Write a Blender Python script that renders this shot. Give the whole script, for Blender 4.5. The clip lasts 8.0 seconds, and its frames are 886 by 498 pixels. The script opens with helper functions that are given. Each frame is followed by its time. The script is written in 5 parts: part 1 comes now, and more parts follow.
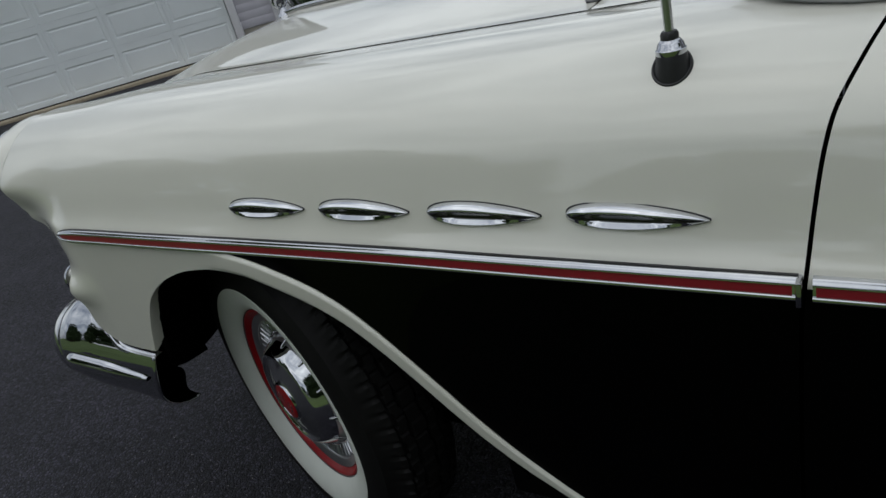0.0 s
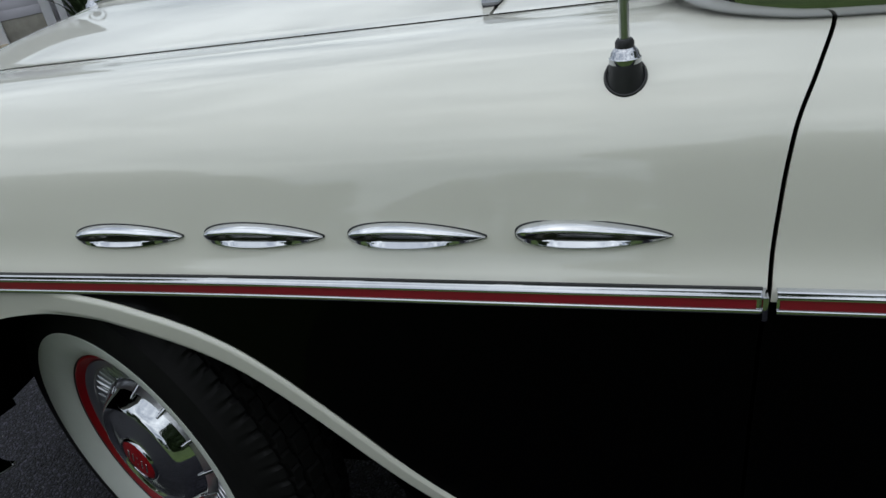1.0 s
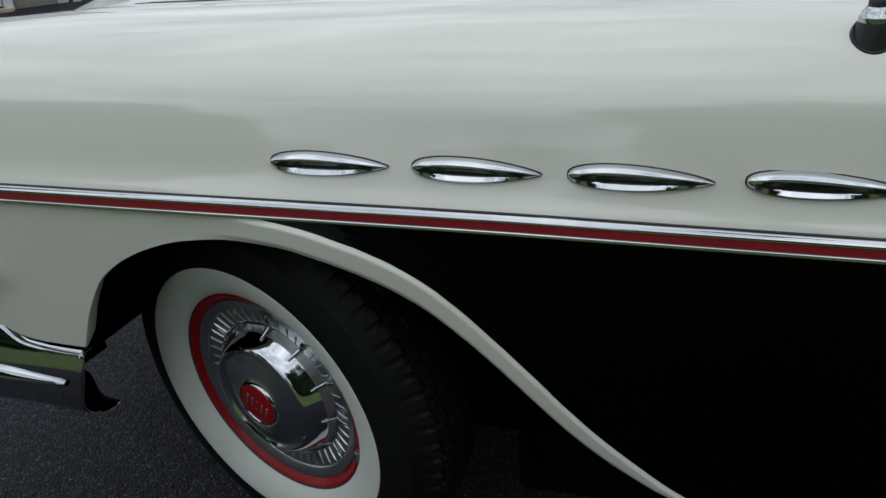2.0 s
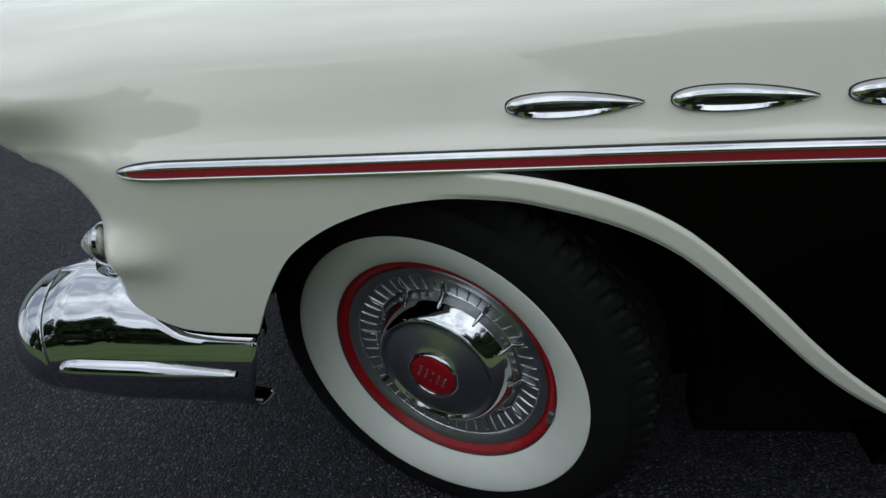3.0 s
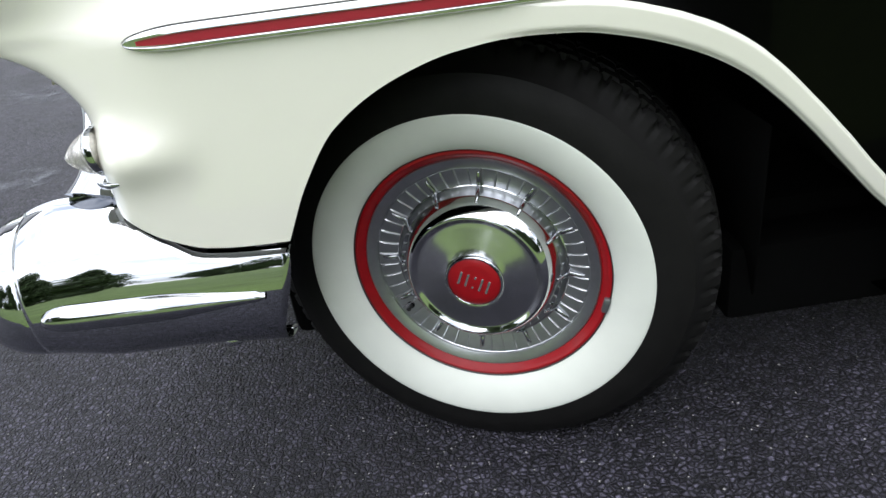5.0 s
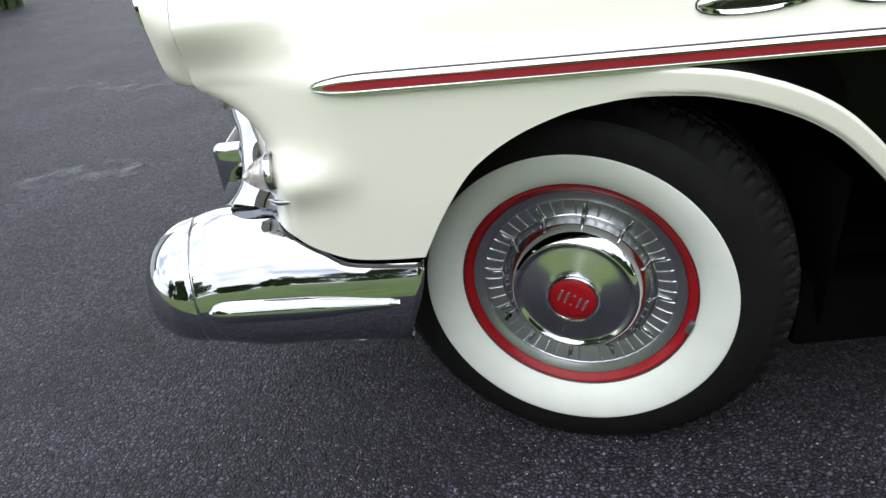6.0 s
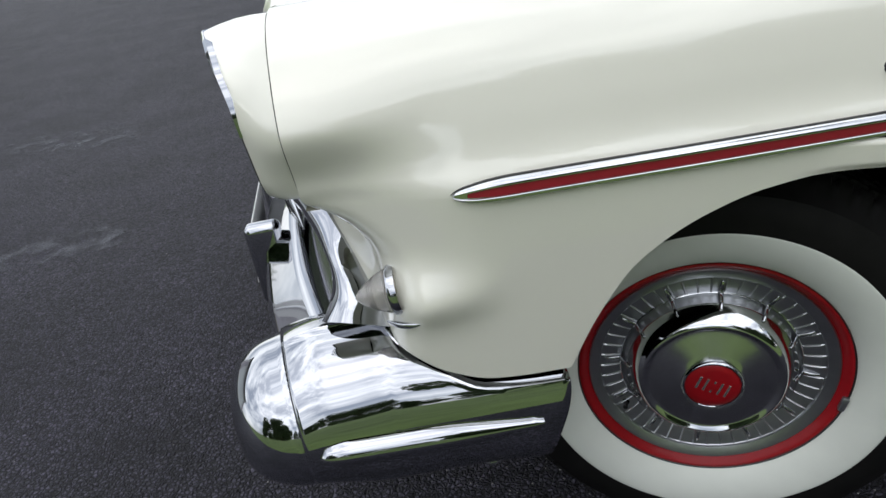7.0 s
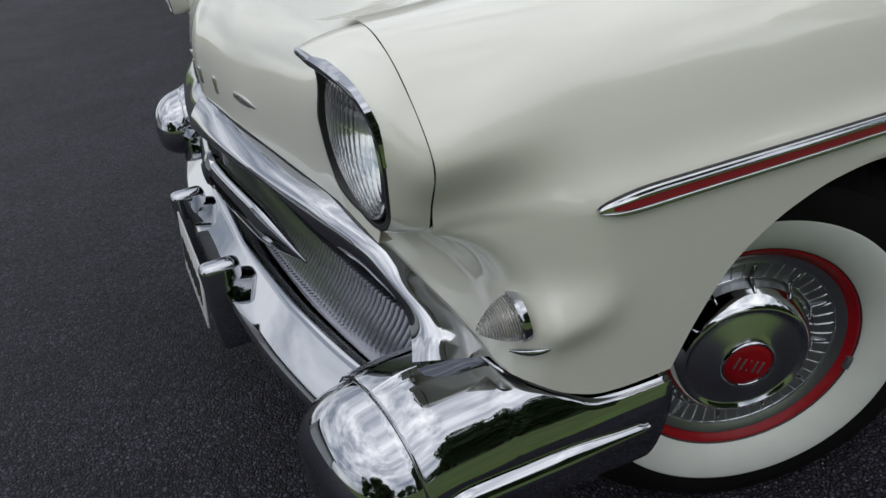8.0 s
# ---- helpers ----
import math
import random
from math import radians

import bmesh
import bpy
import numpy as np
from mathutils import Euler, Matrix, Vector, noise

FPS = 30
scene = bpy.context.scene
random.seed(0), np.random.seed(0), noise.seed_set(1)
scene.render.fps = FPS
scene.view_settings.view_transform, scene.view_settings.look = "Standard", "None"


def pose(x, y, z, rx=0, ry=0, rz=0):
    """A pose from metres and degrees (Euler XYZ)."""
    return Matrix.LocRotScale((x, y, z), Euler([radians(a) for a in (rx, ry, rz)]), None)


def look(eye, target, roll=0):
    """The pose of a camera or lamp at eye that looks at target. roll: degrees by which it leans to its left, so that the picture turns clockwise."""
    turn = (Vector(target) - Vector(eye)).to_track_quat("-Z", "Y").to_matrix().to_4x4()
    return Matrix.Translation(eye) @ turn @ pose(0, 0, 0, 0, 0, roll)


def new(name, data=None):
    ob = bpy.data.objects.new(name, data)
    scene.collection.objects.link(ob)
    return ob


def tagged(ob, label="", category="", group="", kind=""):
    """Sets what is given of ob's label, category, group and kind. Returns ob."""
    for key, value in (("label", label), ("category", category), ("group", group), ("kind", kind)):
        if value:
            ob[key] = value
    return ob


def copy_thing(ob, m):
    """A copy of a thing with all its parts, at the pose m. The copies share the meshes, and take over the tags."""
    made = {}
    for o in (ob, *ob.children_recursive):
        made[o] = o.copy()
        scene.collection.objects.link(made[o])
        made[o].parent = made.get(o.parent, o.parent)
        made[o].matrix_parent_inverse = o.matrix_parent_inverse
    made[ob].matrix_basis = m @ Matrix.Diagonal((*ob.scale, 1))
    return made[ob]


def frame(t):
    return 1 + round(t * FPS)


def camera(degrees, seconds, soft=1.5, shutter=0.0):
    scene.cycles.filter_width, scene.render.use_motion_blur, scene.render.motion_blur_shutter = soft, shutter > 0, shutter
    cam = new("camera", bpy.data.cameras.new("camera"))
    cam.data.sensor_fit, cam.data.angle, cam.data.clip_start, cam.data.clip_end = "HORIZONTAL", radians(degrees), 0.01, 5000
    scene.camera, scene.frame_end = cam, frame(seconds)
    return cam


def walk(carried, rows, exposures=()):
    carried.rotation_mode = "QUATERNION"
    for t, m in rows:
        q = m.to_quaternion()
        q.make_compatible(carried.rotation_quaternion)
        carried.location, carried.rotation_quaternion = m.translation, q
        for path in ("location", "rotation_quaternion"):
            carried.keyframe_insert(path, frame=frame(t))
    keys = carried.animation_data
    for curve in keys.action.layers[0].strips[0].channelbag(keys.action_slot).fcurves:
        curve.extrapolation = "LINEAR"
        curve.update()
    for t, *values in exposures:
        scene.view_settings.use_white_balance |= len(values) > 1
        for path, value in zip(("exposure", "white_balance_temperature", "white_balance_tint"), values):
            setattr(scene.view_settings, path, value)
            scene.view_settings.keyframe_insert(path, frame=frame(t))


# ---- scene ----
cam = camera(64.65, 8.0)
# seconds, eye x y z, yaw to the left from +y, pitch, roll
PATH = [
    (0.0, 1.0619, -0.7891, 1.1730, 36.61, -25.40, -15.72),
    (0.5, 0.9642, -0.8829, 1.1949, 27.12, -26.04, -11.99),
    (1.0, 0.8729, -0.7578, 1.1797, 18.60, -28.59, -10.13),
    (1.5, 0.7878, -0.7591, 1.1768, 17.55, -29.56, -8.23),
    (2.0, 0.6012, -0.8736, 1.1471, 16.14, -28.39, -4.77),
    (2.2, 0.4746, -0.9299, 1.1744, 15.25, -29.22, -4.59),
    (3.3, 0.1386, -0.8833, 1.0719, 6.90, -31.88, -10.44),
    (3.5, 0.0782, -0.8736, 0.9970, -0.36, -31.22, -8.25),
    (4.0, 0.0128, -0.8891, 0.9215, 1.68, -29.14, -12.05),
    (4.2, -0.0020, -0.9108, 0.8874, 1.27, -29.60, -10.31),
    (5.3, -0.0761, -0.9704, 0.9361, 0.02, -28.87, -8.75),
    (5.5, -0.1006, -0.9901, 0.9556, 0.77, -29.00, -8.89),
    (6.0, -0.1848, -1.0610, 1.0297, 2.32, -28.86, -6.72),
    (6.5, -0.2648, -1.0018, 1.0699, 0.95, -26.53, -9.63),
    (7.0, -0.4308, -0.8434, 1.1098, -2.64, -28.59, -9.55),
    (7.5, -0.5823, -0.7396, 1.1288, -12.57, -28.55, -7.49),
    (8.0, -0.7835, -0.6773, 1.1493, -21.27, -30.50, -6.80),
]


def eye_pose(x, y, z, yaw, pitch, roll):
    return pose(x, y, z, 0, 0, yaw) @ pose(0, 0, 0, 90 + pitch, 0, 0) @ pose(0, 0, 0, 0, 0, roll)


EXPOSURES = [(0.0, -0.02, 6520, 8), (0.5, 0.14, 6450, 7), (1.0, 0.22, 6350, 7), (1.5, 0.14, 6350, 7), (2.2, 0.26, 6350, 7), (3.5, 0.82, 6350, 6), (4.0, 1.44, 6480, 7), (5.5, 2.06, 6650, 10), (6.5, 1.54, 6700, 10), (7.0, 1.03, 6650, 10), (7.5, 0.68, 6630, 10), (8.0, 0.42, 6650, 10)]
walk(cam, [(t, eye_pose(*p)) for t, *p in PATH], EXPOSURES)

# ---- light ----
world = bpy.data.worlds.new("overcast_sky")
scene.world = world
world.use_nodes = True
wn, wl = world.node_tree.nodes, world.node_tree.links
wn.clear()
SUN_ELEV, SUN_TURN = radians(74), radians(200)
sky = wn.new("ShaderNodeTexSky")
sky.sky_type, sky.sun_disc, sky.sun_elevation, sky.sun_rotation = "NISHITA", False, SUN_ELEV, SUN_TURN
coord = wn.new("ShaderNodeTexCoord")
mapn = wn.new("ShaderNodeMapping")
mapn.inputs["Scale"].default_value = (1.0, 1.0, 2.6)
clouds = wn.new("ShaderNodeTexNoise")
clouds.inputs["Scale"].default_value, clouds.inputs["Detail"].default_value, clouds.inputs["Roughness"].default_value = 2.7, 8.0, 0.58
ramp = wn.new("ShaderNodeValToRGB")
ramp.color_ramp.elements[0].position, ramp.color_ramp.elements[0].color = 0.38, (2.7, 3.0, 3.55, 1)
ramp.color_ramp.elements[1].position, ramp.color_ramp.elements[1].color = 0.64, (8.8, 9.15, 9.5, 1)
mixn = wn.new("ShaderNodeMix")
mixn.data_type = "RGBA"
mixn.inputs["Factor"].default_value = 0.85
bg = wn.new("ShaderNodeBackground")
bg.inputs["Strength"].default_value = 0.11
wout = wn.new("ShaderNodeOutputWorld")
wl.new(coord.outputs["Generated"], mapn.inputs["Vector"])
wl.new(mapn.outputs["Vector"], clouds.inputs["Vector"])
wl.new(clouds.outputs["Fac"], ramp.inputs["Fac"])
wl.new(sky.outputs["Color"], mixn.inputs["A"])
wl.new(ramp.outputs["Color"], mixn.inputs["B"])
sep, grad, tint = wn.new("ShaderNodeSeparateXYZ"), wn.new("ShaderNodeMapRange"), wn.new("ShaderNodeVectorMath")
grad.inputs["To Min"].default_value, grad.inputs["To Max"].default_value = 0.86, 1.42
tint.operation = "SCALE"
wl.new(coord.outputs["Generated"], sep.inputs["Vector"])
wl.new(sep.outputs["Z"], grad.inputs["Value"])
wl.new(mixn.outputs["Result"], tint.inputs[0])
wl.new(grad.outputs["Result"], tint.inputs["Scale"])
wl.new(tint.outputs["Vector"], bg.inputs["Color"])
wl.new(bg.outputs["Background"], wout.inputs["Surface"])

sun = new("sun", bpy.data.lights.new("sun", "SUN"))
sun.data.energy, sun.data.angle, sun.data.color = 0.3, radians(110), (1.0, 0.97, 0.92)
sun.matrix_world = look((0, 0, 20), (0 - 20 / math.tan(SUN_ELEV) * math.sin(SUN_TURN), 0 - 20 / math.tan(SUN_ELEV) * math.cos(SUN_TURN), 0))


# ---- materials ----
def material(name, color, rough=0.5, metal=0.0, coat=0.0, grain=None, bump=None, spec=0.5):
    """A principled material. grain: (scale, amount) of colour variation; bump: (scale, strength, distance)."""
    m = bpy.data.materials.new(name)
    m.use_nodes = True
    n, l = m.node_tree.nodes, m.node_tree.links
    p = n["Principled BSDF"]
    p.inputs["Base Color"].default_value = (*color, 1)
    p.inputs["Roughness"].default_value, p.inputs["Metallic"].default_value = rough, metal
    p.inputs["Specular IOR Level"].default_value = spec
    p.inputs["Coat Weight"].default_value, p.inputs["Coat Roughness"].default_value = coat, 0.02
    tc = n.new("ShaderNodeTexCoord")
    if grain:
        a, b = n.new("ShaderNodeTexNoise"), n.new("ShaderNodeTexNoise")
        a.inputs["Scale"].default_value, b.inputs["Scale"].default_value = grain[0], grain[0] * 0.13
        a.inputs["Detail"].default_value = b.inputs["Detail"].default_value = 6
        s = n.new("ShaderNodeMath")
        s.operation = "ADD"
        r = n.new("ShaderNodeMapRange")
        r.inputs["From Min"].default_value, r.inputs["From Max"].default_value = 0.7, 1.3
        r.inputs["To Min"].default_value, r.inputs["To Max"].default_value = 1 - grain[1], 1 + grain[1]
        v = n.new("ShaderNodeVectorMath")
        v.operation = "SCALE"
        v.inputs[0].default_value = color
        l.new(tc.outputs["Object"], a.inputs["Vector"])
        l.new(tc.outputs["Object"], b.inputs["Vector"])
        l.new(a.outputs["Fac"], s.inputs[0])
        l.new(b.outputs["Fac"], s.inputs[1])
        l.new(s.outputs[0], r.inputs["Value"])
        l.new(r.outputs["Result"], v.inputs["Scale"])
        l.new(v.outputs["Vector"], p.inputs["Base Color"])
    if bump:
        t, k = n.new("ShaderNodeTexNoise"), n.new("ShaderNodeBump")
        t.inputs["Scale"].default_value, t.inputs["Detail"].default_value = bump[0], 4
        k.inputs["Strength"].default_value, k.inputs["Distance"].default_value = bump[1], bump[2]
        l.new(tc.outputs["Object"], t.inputs["Vector"])
        l.new(t.outputs["Fac"], k.inputs["Height"])
        l.new(k.outputs["Normal"], p.inputs["Normal"])
        if coat:
            l.new(k.outputs["Normal"], p.inputs["Coat Normal"])
    return m


PAINT = material("ivory_paint", (0.76, 0.745, 0.655), 0.5, spec=0.2, coat=1.0, grain=(9, 0.015), bump=(4, 0.2, 0.0012))
PAINT.node_tree.nodes["Principled BSDF"].inputs["Coat IOR"].default_value = 1.68
BLACK = material("black_paint", (0.0006, 0.0006, 0.0006), 0.3, spec=0.05, coat=0.09, bump=(6, 0.25, 0.001))
CHROME = material("chrome", (0.46, 0.47, 0.495), 0.03, 1.0, grain=(40, 0.03), bump=(5, 0.05, 0.002))
VENT_CHROME = material("vent_chrome", (0.60, 0.61, 0.63), 0.03, 1.0, grain=(60, 0.06))
VENT_DARK = material("vent_dark_olive", (0.020, 0.021, 0.013), 0.22, spec=0.5, grain=(80, 0.15))
TRIM_CHROME = material("trim_chrome", (0.54, 0.55, 0.565), 0.06, 1.0, grain=(50, 0.08), bump=(40, 0.1, 0.001))
WORN_CHROME = material("worn_chrome", (0.72, 0.73, 0.74), 0.13, 1.0, grain=(120, 0.08), bump=(30, 0.2, 0.001))
STEEL = material("brushed_steel", (0.55, 0.56, 0.57), 0.28, 1.0, grain=(90, 0.06), bump=(200, 0.1, 0.0005))
RED = material("red_enamel", (0.27, 0.005, 0.009), 0.4, spec=0.22, coat=0.12, grain=(60, 0.10), bump=(90, 0.2, 0.0006))
RED_STRIP = material("red_stripe_paint", (0.31, 0.006, 0.024), 0.4, coat=0.5, grain=(30, 0.08))
WHITEWALL = material("whitewall_rubber", (0.66, 0.68, 0.62), 0.55, grain=(14, 0.05), bump=(60, 0.15, 0.0008))
RUBBER = material("tyre_rubber", (0.0065, 0.0062, 0.0060), 0.6, spec=0.14, grain=(35, 0.25), bump=(140, 0.35, 0.001))
BLACK_RUBBER = material("black_rubber", (0.02, 0.02, 0.021), 0.5, grain=(80, 0.2))
# near-black of the underseal; behind the grille it stands in for shade
UNDER = material("near_black", (0.003, 0.003, 0.003), 0.95, spec=0.05, bump=(60, 0.4, 0.002))
DARK = material("dark_grille_steel", (0.10, 0.10, 0.105), 0.35, 0.9, grain=(40, 0.15))
GREY_TRIM = material("grey_metal", (0.30, 0.31, 0.33), 0.35, 0.9, grain=(60, 0.08))
FIN = material("dull_fin_metal", (0.44, 0.44, 0.47), 0.27, 1.0, grain=(60, 0.15))
SATIN = material("satin_chrome", (0.54, 0.55, 0.57), 0.30, 1.0, grain=(70, 0.08), bump=(60, 0.08, 0.0006))
SPUN = material("spun_steel", (0.62, 0.63, 0.64), 0.17, 1.0, grain=(90, 0.05))
pn = SPUN.node_tree.nodes["Principled BSDF"]
pn.inputs["Anisotropic"].default_value, pn.inputs["Anisotropic Rotation"].default_value = 0.7, 0.25
tang = SPUN.node_tree.nodes.new("ShaderNodeTangent")
tang.direction_type, tang.axis = "RADIAL", "Y"
SPUN.node_tree.links.new(tang.outputs["Tangent"], pn.inputs["Tangent"])
REFLECTOR = material("silvered_reflector", (0.88, 0.89, 0.90), 0.12, 1.0)
SILVER_BAR = material("silver_letter", (0.6, 0.58, 0.55), 0.25, 0.9)


def glass(name, color, rough=0.03):
    m = material(name, color, rough)
    p = m.node_tree.nodes["Principled BSDF"]
    p.inputs["Transmission Weight"].default_value, p.inputs["IOR"].default_value = 1.0, 1.5
    return m


POLISH = material("polished_cone", (0.60, 0.61, 0.625), 0.06, 1.0, grain=(60, 0.05))
CLEAR = glass("lamp_glass", (0.95, 0.96, 0.95))
LENS = glass("signal_lens", (0.90, 0.88, 0.85), 0.07)
LENS.node_tree.nodes["Principled BSDF"].inputs["Transmission Weight"].default_value = 0.90


# ---- mesh helpers ----
SKEW, MID = 0.035, 0.85


def smooth01(v):
    v = np.clip(v, 0, 1)
    return v * v * (3 - 2 * v)


def curve_of(xs, ys):
    """A smooth, non-overshooting function through a few knots."""
    xs, ys = np.array(xs, float), np.array(ys, float)
    h, d = np.diff(xs), np.diff(ys) / np.diff(xs)
    m = np.zeros(len(xs))
    m[0], m[-1] = d[0], d[-1]
    for i in range(1, len(xs) - 1):
        if d[i - 1] * d[i] > 0:
            w1, w2 = 2 * h[i] + h[i - 1], h[i] + 2 * h[i - 1]
            m[i] = (w1 + w2) / (w1 / d[i - 1] + w2 / d[i])

    def f(x):
        x = np.clip(np.asarray(x, float), xs[0], xs[-1])
        i = np.clip(np.searchsorted(xs, x) - 1, 0, len(h) - 1)
        t = (x - xs[i]) / h[i]
        return ((1 + 2 * t) * (1 - t) ** 2 * ys[i] + t * (1 - t) ** 2 * h[i] * m[i]
                + t * t * (3 - 2 * t) * ys[i + 1] + t * t * (t - 1) * h[i] * m[i + 1])
    return f


def spline(points, n, closed=False):
    """n points along a smooth curve through the given ones."""
    p = [Vector(q) for q in points]
    k = len(p)
    at = (lambda i: p[i % k]) if closed else (lambda i: p[min(max(i, 0), k - 1)])
    fine = []
    for i in range(k if closed else k - 1):
        a, b, c, d = at(i - 1), at(i), at(i + 1), at(i + 2)
        if not closed and i == 0:
            a = 2 * b - c
        if not closed and i == k - 2:
            d = 2 * c - b
        for t in np.linspace(0, 1, 24, endpoint=False):
            fine.append(0.5 * (2 * b + (c - a) * t + (2 * a - 5 * b + 4 * c - d) * t * t + (3 * b - a - 3 * c + d) * t ** 3))
    fine.append(p[0] if closed else p[-1])
    fine = np.array([list(q) for q in fine])
    s = np.r_[0, np.cumsum(np.linalg.norm(np.diff(fine, axis=0), axis=1))]
    want = np.linspace(0, s[-1], n, endpoint=not closed)
    return np.stack([np.interp(want, s, fine[:, j]) for j in range(fine.shape[1])], 1)


def grid_mesh(rows, wrap_u=False, wrap_v=False, bm=None):
    """A sheet of quads over rows of points."""
    bm = bm or bmesh.new()
    v = [[bm.verts.new(tuple(p)) for p in row] for row in rows]
    nr, nc = len(v), len(v[0])
    for i in range(nr if wrap_u else nr - 1):
        for j in range(nc if wrap_v else nc - 1):
            q = (v[i][j], v[i][(j + 1) % nc], v[(i + 1) % nr][(j + 1) % nc], v[(i + 1) % nr][j])
            if len(set(q)) == 4:
                bm.faces.new(q)
    return bm


def lathe(profile, segs=96, bm=None, start=0.0, sweep=2 * math.pi):
    """A profile of (radius, height along +y outward = -y) turned round the y axis."""
    full = abs(sweep - 2 * math.pi) < 1e-6
    n = segs if full else segs + 1
    rows = []
    for k in range(n):
        a = start + sweep * k / segs
        rows.append([(r * math.cos(a), -o, r * math.sin(a)) for r, o in profile])
    return grid_mesh(rows, wrap_u=full, bm=bm)


def sweep_tube(path, section, bm=None, scale=None, up=(0, 0, 1), caps=True):
    """A closed section of (side, up) swept along a path of points."""
    bm = bm or bmesh.new()
    path = [Vector(p) for p in path]
    rows = []
    for i, p in enumerate(path):
        d = (path[min(i + 1, len(path) - 1)] - path[max(i - 1, 0)]).normalized()
        side = d.cross(Vector(up))
        side.normalize()
        u = side.cross(d)
        k = scale[i] if scale is not None else 1.0
        ks, ku = k if isinstance(k, (tuple, list)) else (k, k)
        rows.append([p + side * a * ks + u * b * ku for a, b in section])
    grid_mesh(rows, wrap_v=True, bm=bm)
    bm.verts.ensure_lookup_table()
    if caps:
        n, t = len(section), len(bm.verts)
        bm.faces.new([bm.verts[t - len(rows) * n + j] for j in range(n)][::-1])
        bm.faces.new([bm.verts[t - n + j] for j in range(n)])
    return bm


def round_section(w, h, n=20, power=2.6):
    out = []
    for k in range(n):
        a = 2 * math.pi * k / n
        c, s = math.cos(a), math.sin(a)
        out.append((0.5 * w * math.copysign(abs(c) ** (2 / power), c), 0.5 * h * math.copysign(abs(s) ** (2 / power), s)))
    return out


def block(size, bevel=0.004, at=(0, 0, 0), bm=None, segs=2):
    b2 = bmesh.new()
    bmesh.ops.create_cube(b2, size=1.0)
    bmesh.ops.scale(b2, vec=size, verts=b2.verts)
    if bevel:
        bmesh.ops.bevel(b2, geom=list(b2.edges), offset=bevel, segments=segs, affect="EDGES", profile=0.5)
    bmesh.ops.translate(b2, vec=at, verts=b2.verts)
    return join(bm, b2)


def join(bm, other):
    if bm is None:
        return other
    me = bpy.data.meshes.new("scratch")
    other.to_mesh(me)
    other.free()
    bm.from_mesh(me)
    bpy.data.meshes.remove(me)
    return bm


def mid_y(x):
    """The car's middle line; the near side tapers towards the front."""
    return 0.83 + SKEW * (x + 0.7)


def flip(p):
    """The twin of a point on the car's other side."""
    n = Vector((-SKEW, 1, 0)).normalized()
    p = Vector(p)
    return p - 2 * n.dot(p - Vector((-0.7, 0.83, 0))) * n


def whole(bm):
    """A half and its twin, joined along the middle."""
    other = mirrored(bm)
    bm = join(bm, other)
    bmesh.ops.remove_doubles(bm, verts=bm.verts, dist=0.0006)
    return bm


def mirrored(bm):
    """The same on the car's other side."""
    b2 = bm.copy()
    for v in b2.verts:
        v.co = flip(v.co)
    bmesh.ops.reverse_faces(b2, faces=b2.faces)
    return b2


def part(name, bm, mat, parent=None, label="", at=None, thick=0.0, flat=False, fix=True):
    if fix:
        bmesh.ops.recalc_face_normals(bm, faces=bm.faces)
    me = bpy.data.meshes.new(name)
    bm.to_mesh(me)
    bm.free()
    me.materials.append(mat)
    if not flat:
        me.shade_smooth()
        me.set_sharp_from_angle(angle=radians(38))
    ob = new(name, me)
    if parent:
        ob.parent = parent
    if at is not None:
        ob.matrix_basis = at
    if label:
        tagged(ob, label)
    if thick:
        s = ob.modifiers.new("thickness", "SOLIDIFY")
        s.thickness, s.offset = thick, -1
    return ob


def both(name, bm, mat, parent, label="", **kw):
    """A part on the near side and its twin on the far side."""
    other = mirrored(bm)
    return part(name, bm, mat, parent, label, **kw), part(name, other, mat, parent, label, **kw)


# ---- the car: fenders, hood, door ----
car = tagged(new("car"), "ivory and black two-tone vintage sedan with chrome trim, parked on asphalt", "car")

trim_z = curve_of([-0.7, -0.377, -0.05, 0.215, 0.46, 0.66, 0.9, 0.985, 2.2], [0.776, 0.776, 0.770, 0.765, 0.7595, 0.753, 0.7455, 0.743, 0.695])
low_y = curve_of([0.2, 0.35, 0.50, 0.65, 0.768], [-0.080, -0.096, -0.109, -0.114, -0.117])
arch_z = curve_of([-0.252, -0.215, -0.16, -0.07, 0.0, 0.07, 0.145, 0.21, 0.29, 0.35, 0.40, 0.45, 0.50, 0.55, 0.60, 0.66, 0.72, 0.78, 0.80],
                  [0.493, 0.566, 0.640, 0.692, 0.711, 0.717, 0.713, 0.699, 0.669, 0.634, 0.591, 0.540, 0.484, 0.429, 0.382, 0.336, 0.297, 0.266, 0.262])
front_z = curve_of([-0.553, -0.518, -0.470, -0.407, -0.327, -0.252], [0.560, 0.550, 0.523, 0.502, 0.495, 0.493])
band_z = curve_of([0.02, 0.12, 0.185, 0.25, 0.30, 0.35, 0.40, 0.45, 0.50, 0.55, 0.60, 0.66, 0.72, 0.80],
                  [0.764, 0.755, 0.746, 0.727, 0.706, 0.677, 0.635, 0.583, 0.528, 0.470, 0.418, 0.363, 0.312, 0.266])
nose_x = curve_of([0.46, 0.53, 0.56, 0.60, 0.64, 0.67, 0.70, 0.725, 0.745, 0.765, 0.785, 1.1],
                  [-0.450, -0.478, -0.487, -0.484, -0.480, -0.484, -0.496, -0.508, -0.522, -0.540, -0.553, -0.553])
wrap_y = curve_of([0.4, 0.69, 0.735, 0.785, 1.1], [0.085, 0.085, 0.05, 0.0, 0.0])
gap_x = curve_of([0.2, 0.70, 0.75, 0.82, 0.90, 0.95, 0.98, 1.0], [0.978, 0.985, 0.990, 0.997, 1.010, 1.035, 1.060, 1.085])

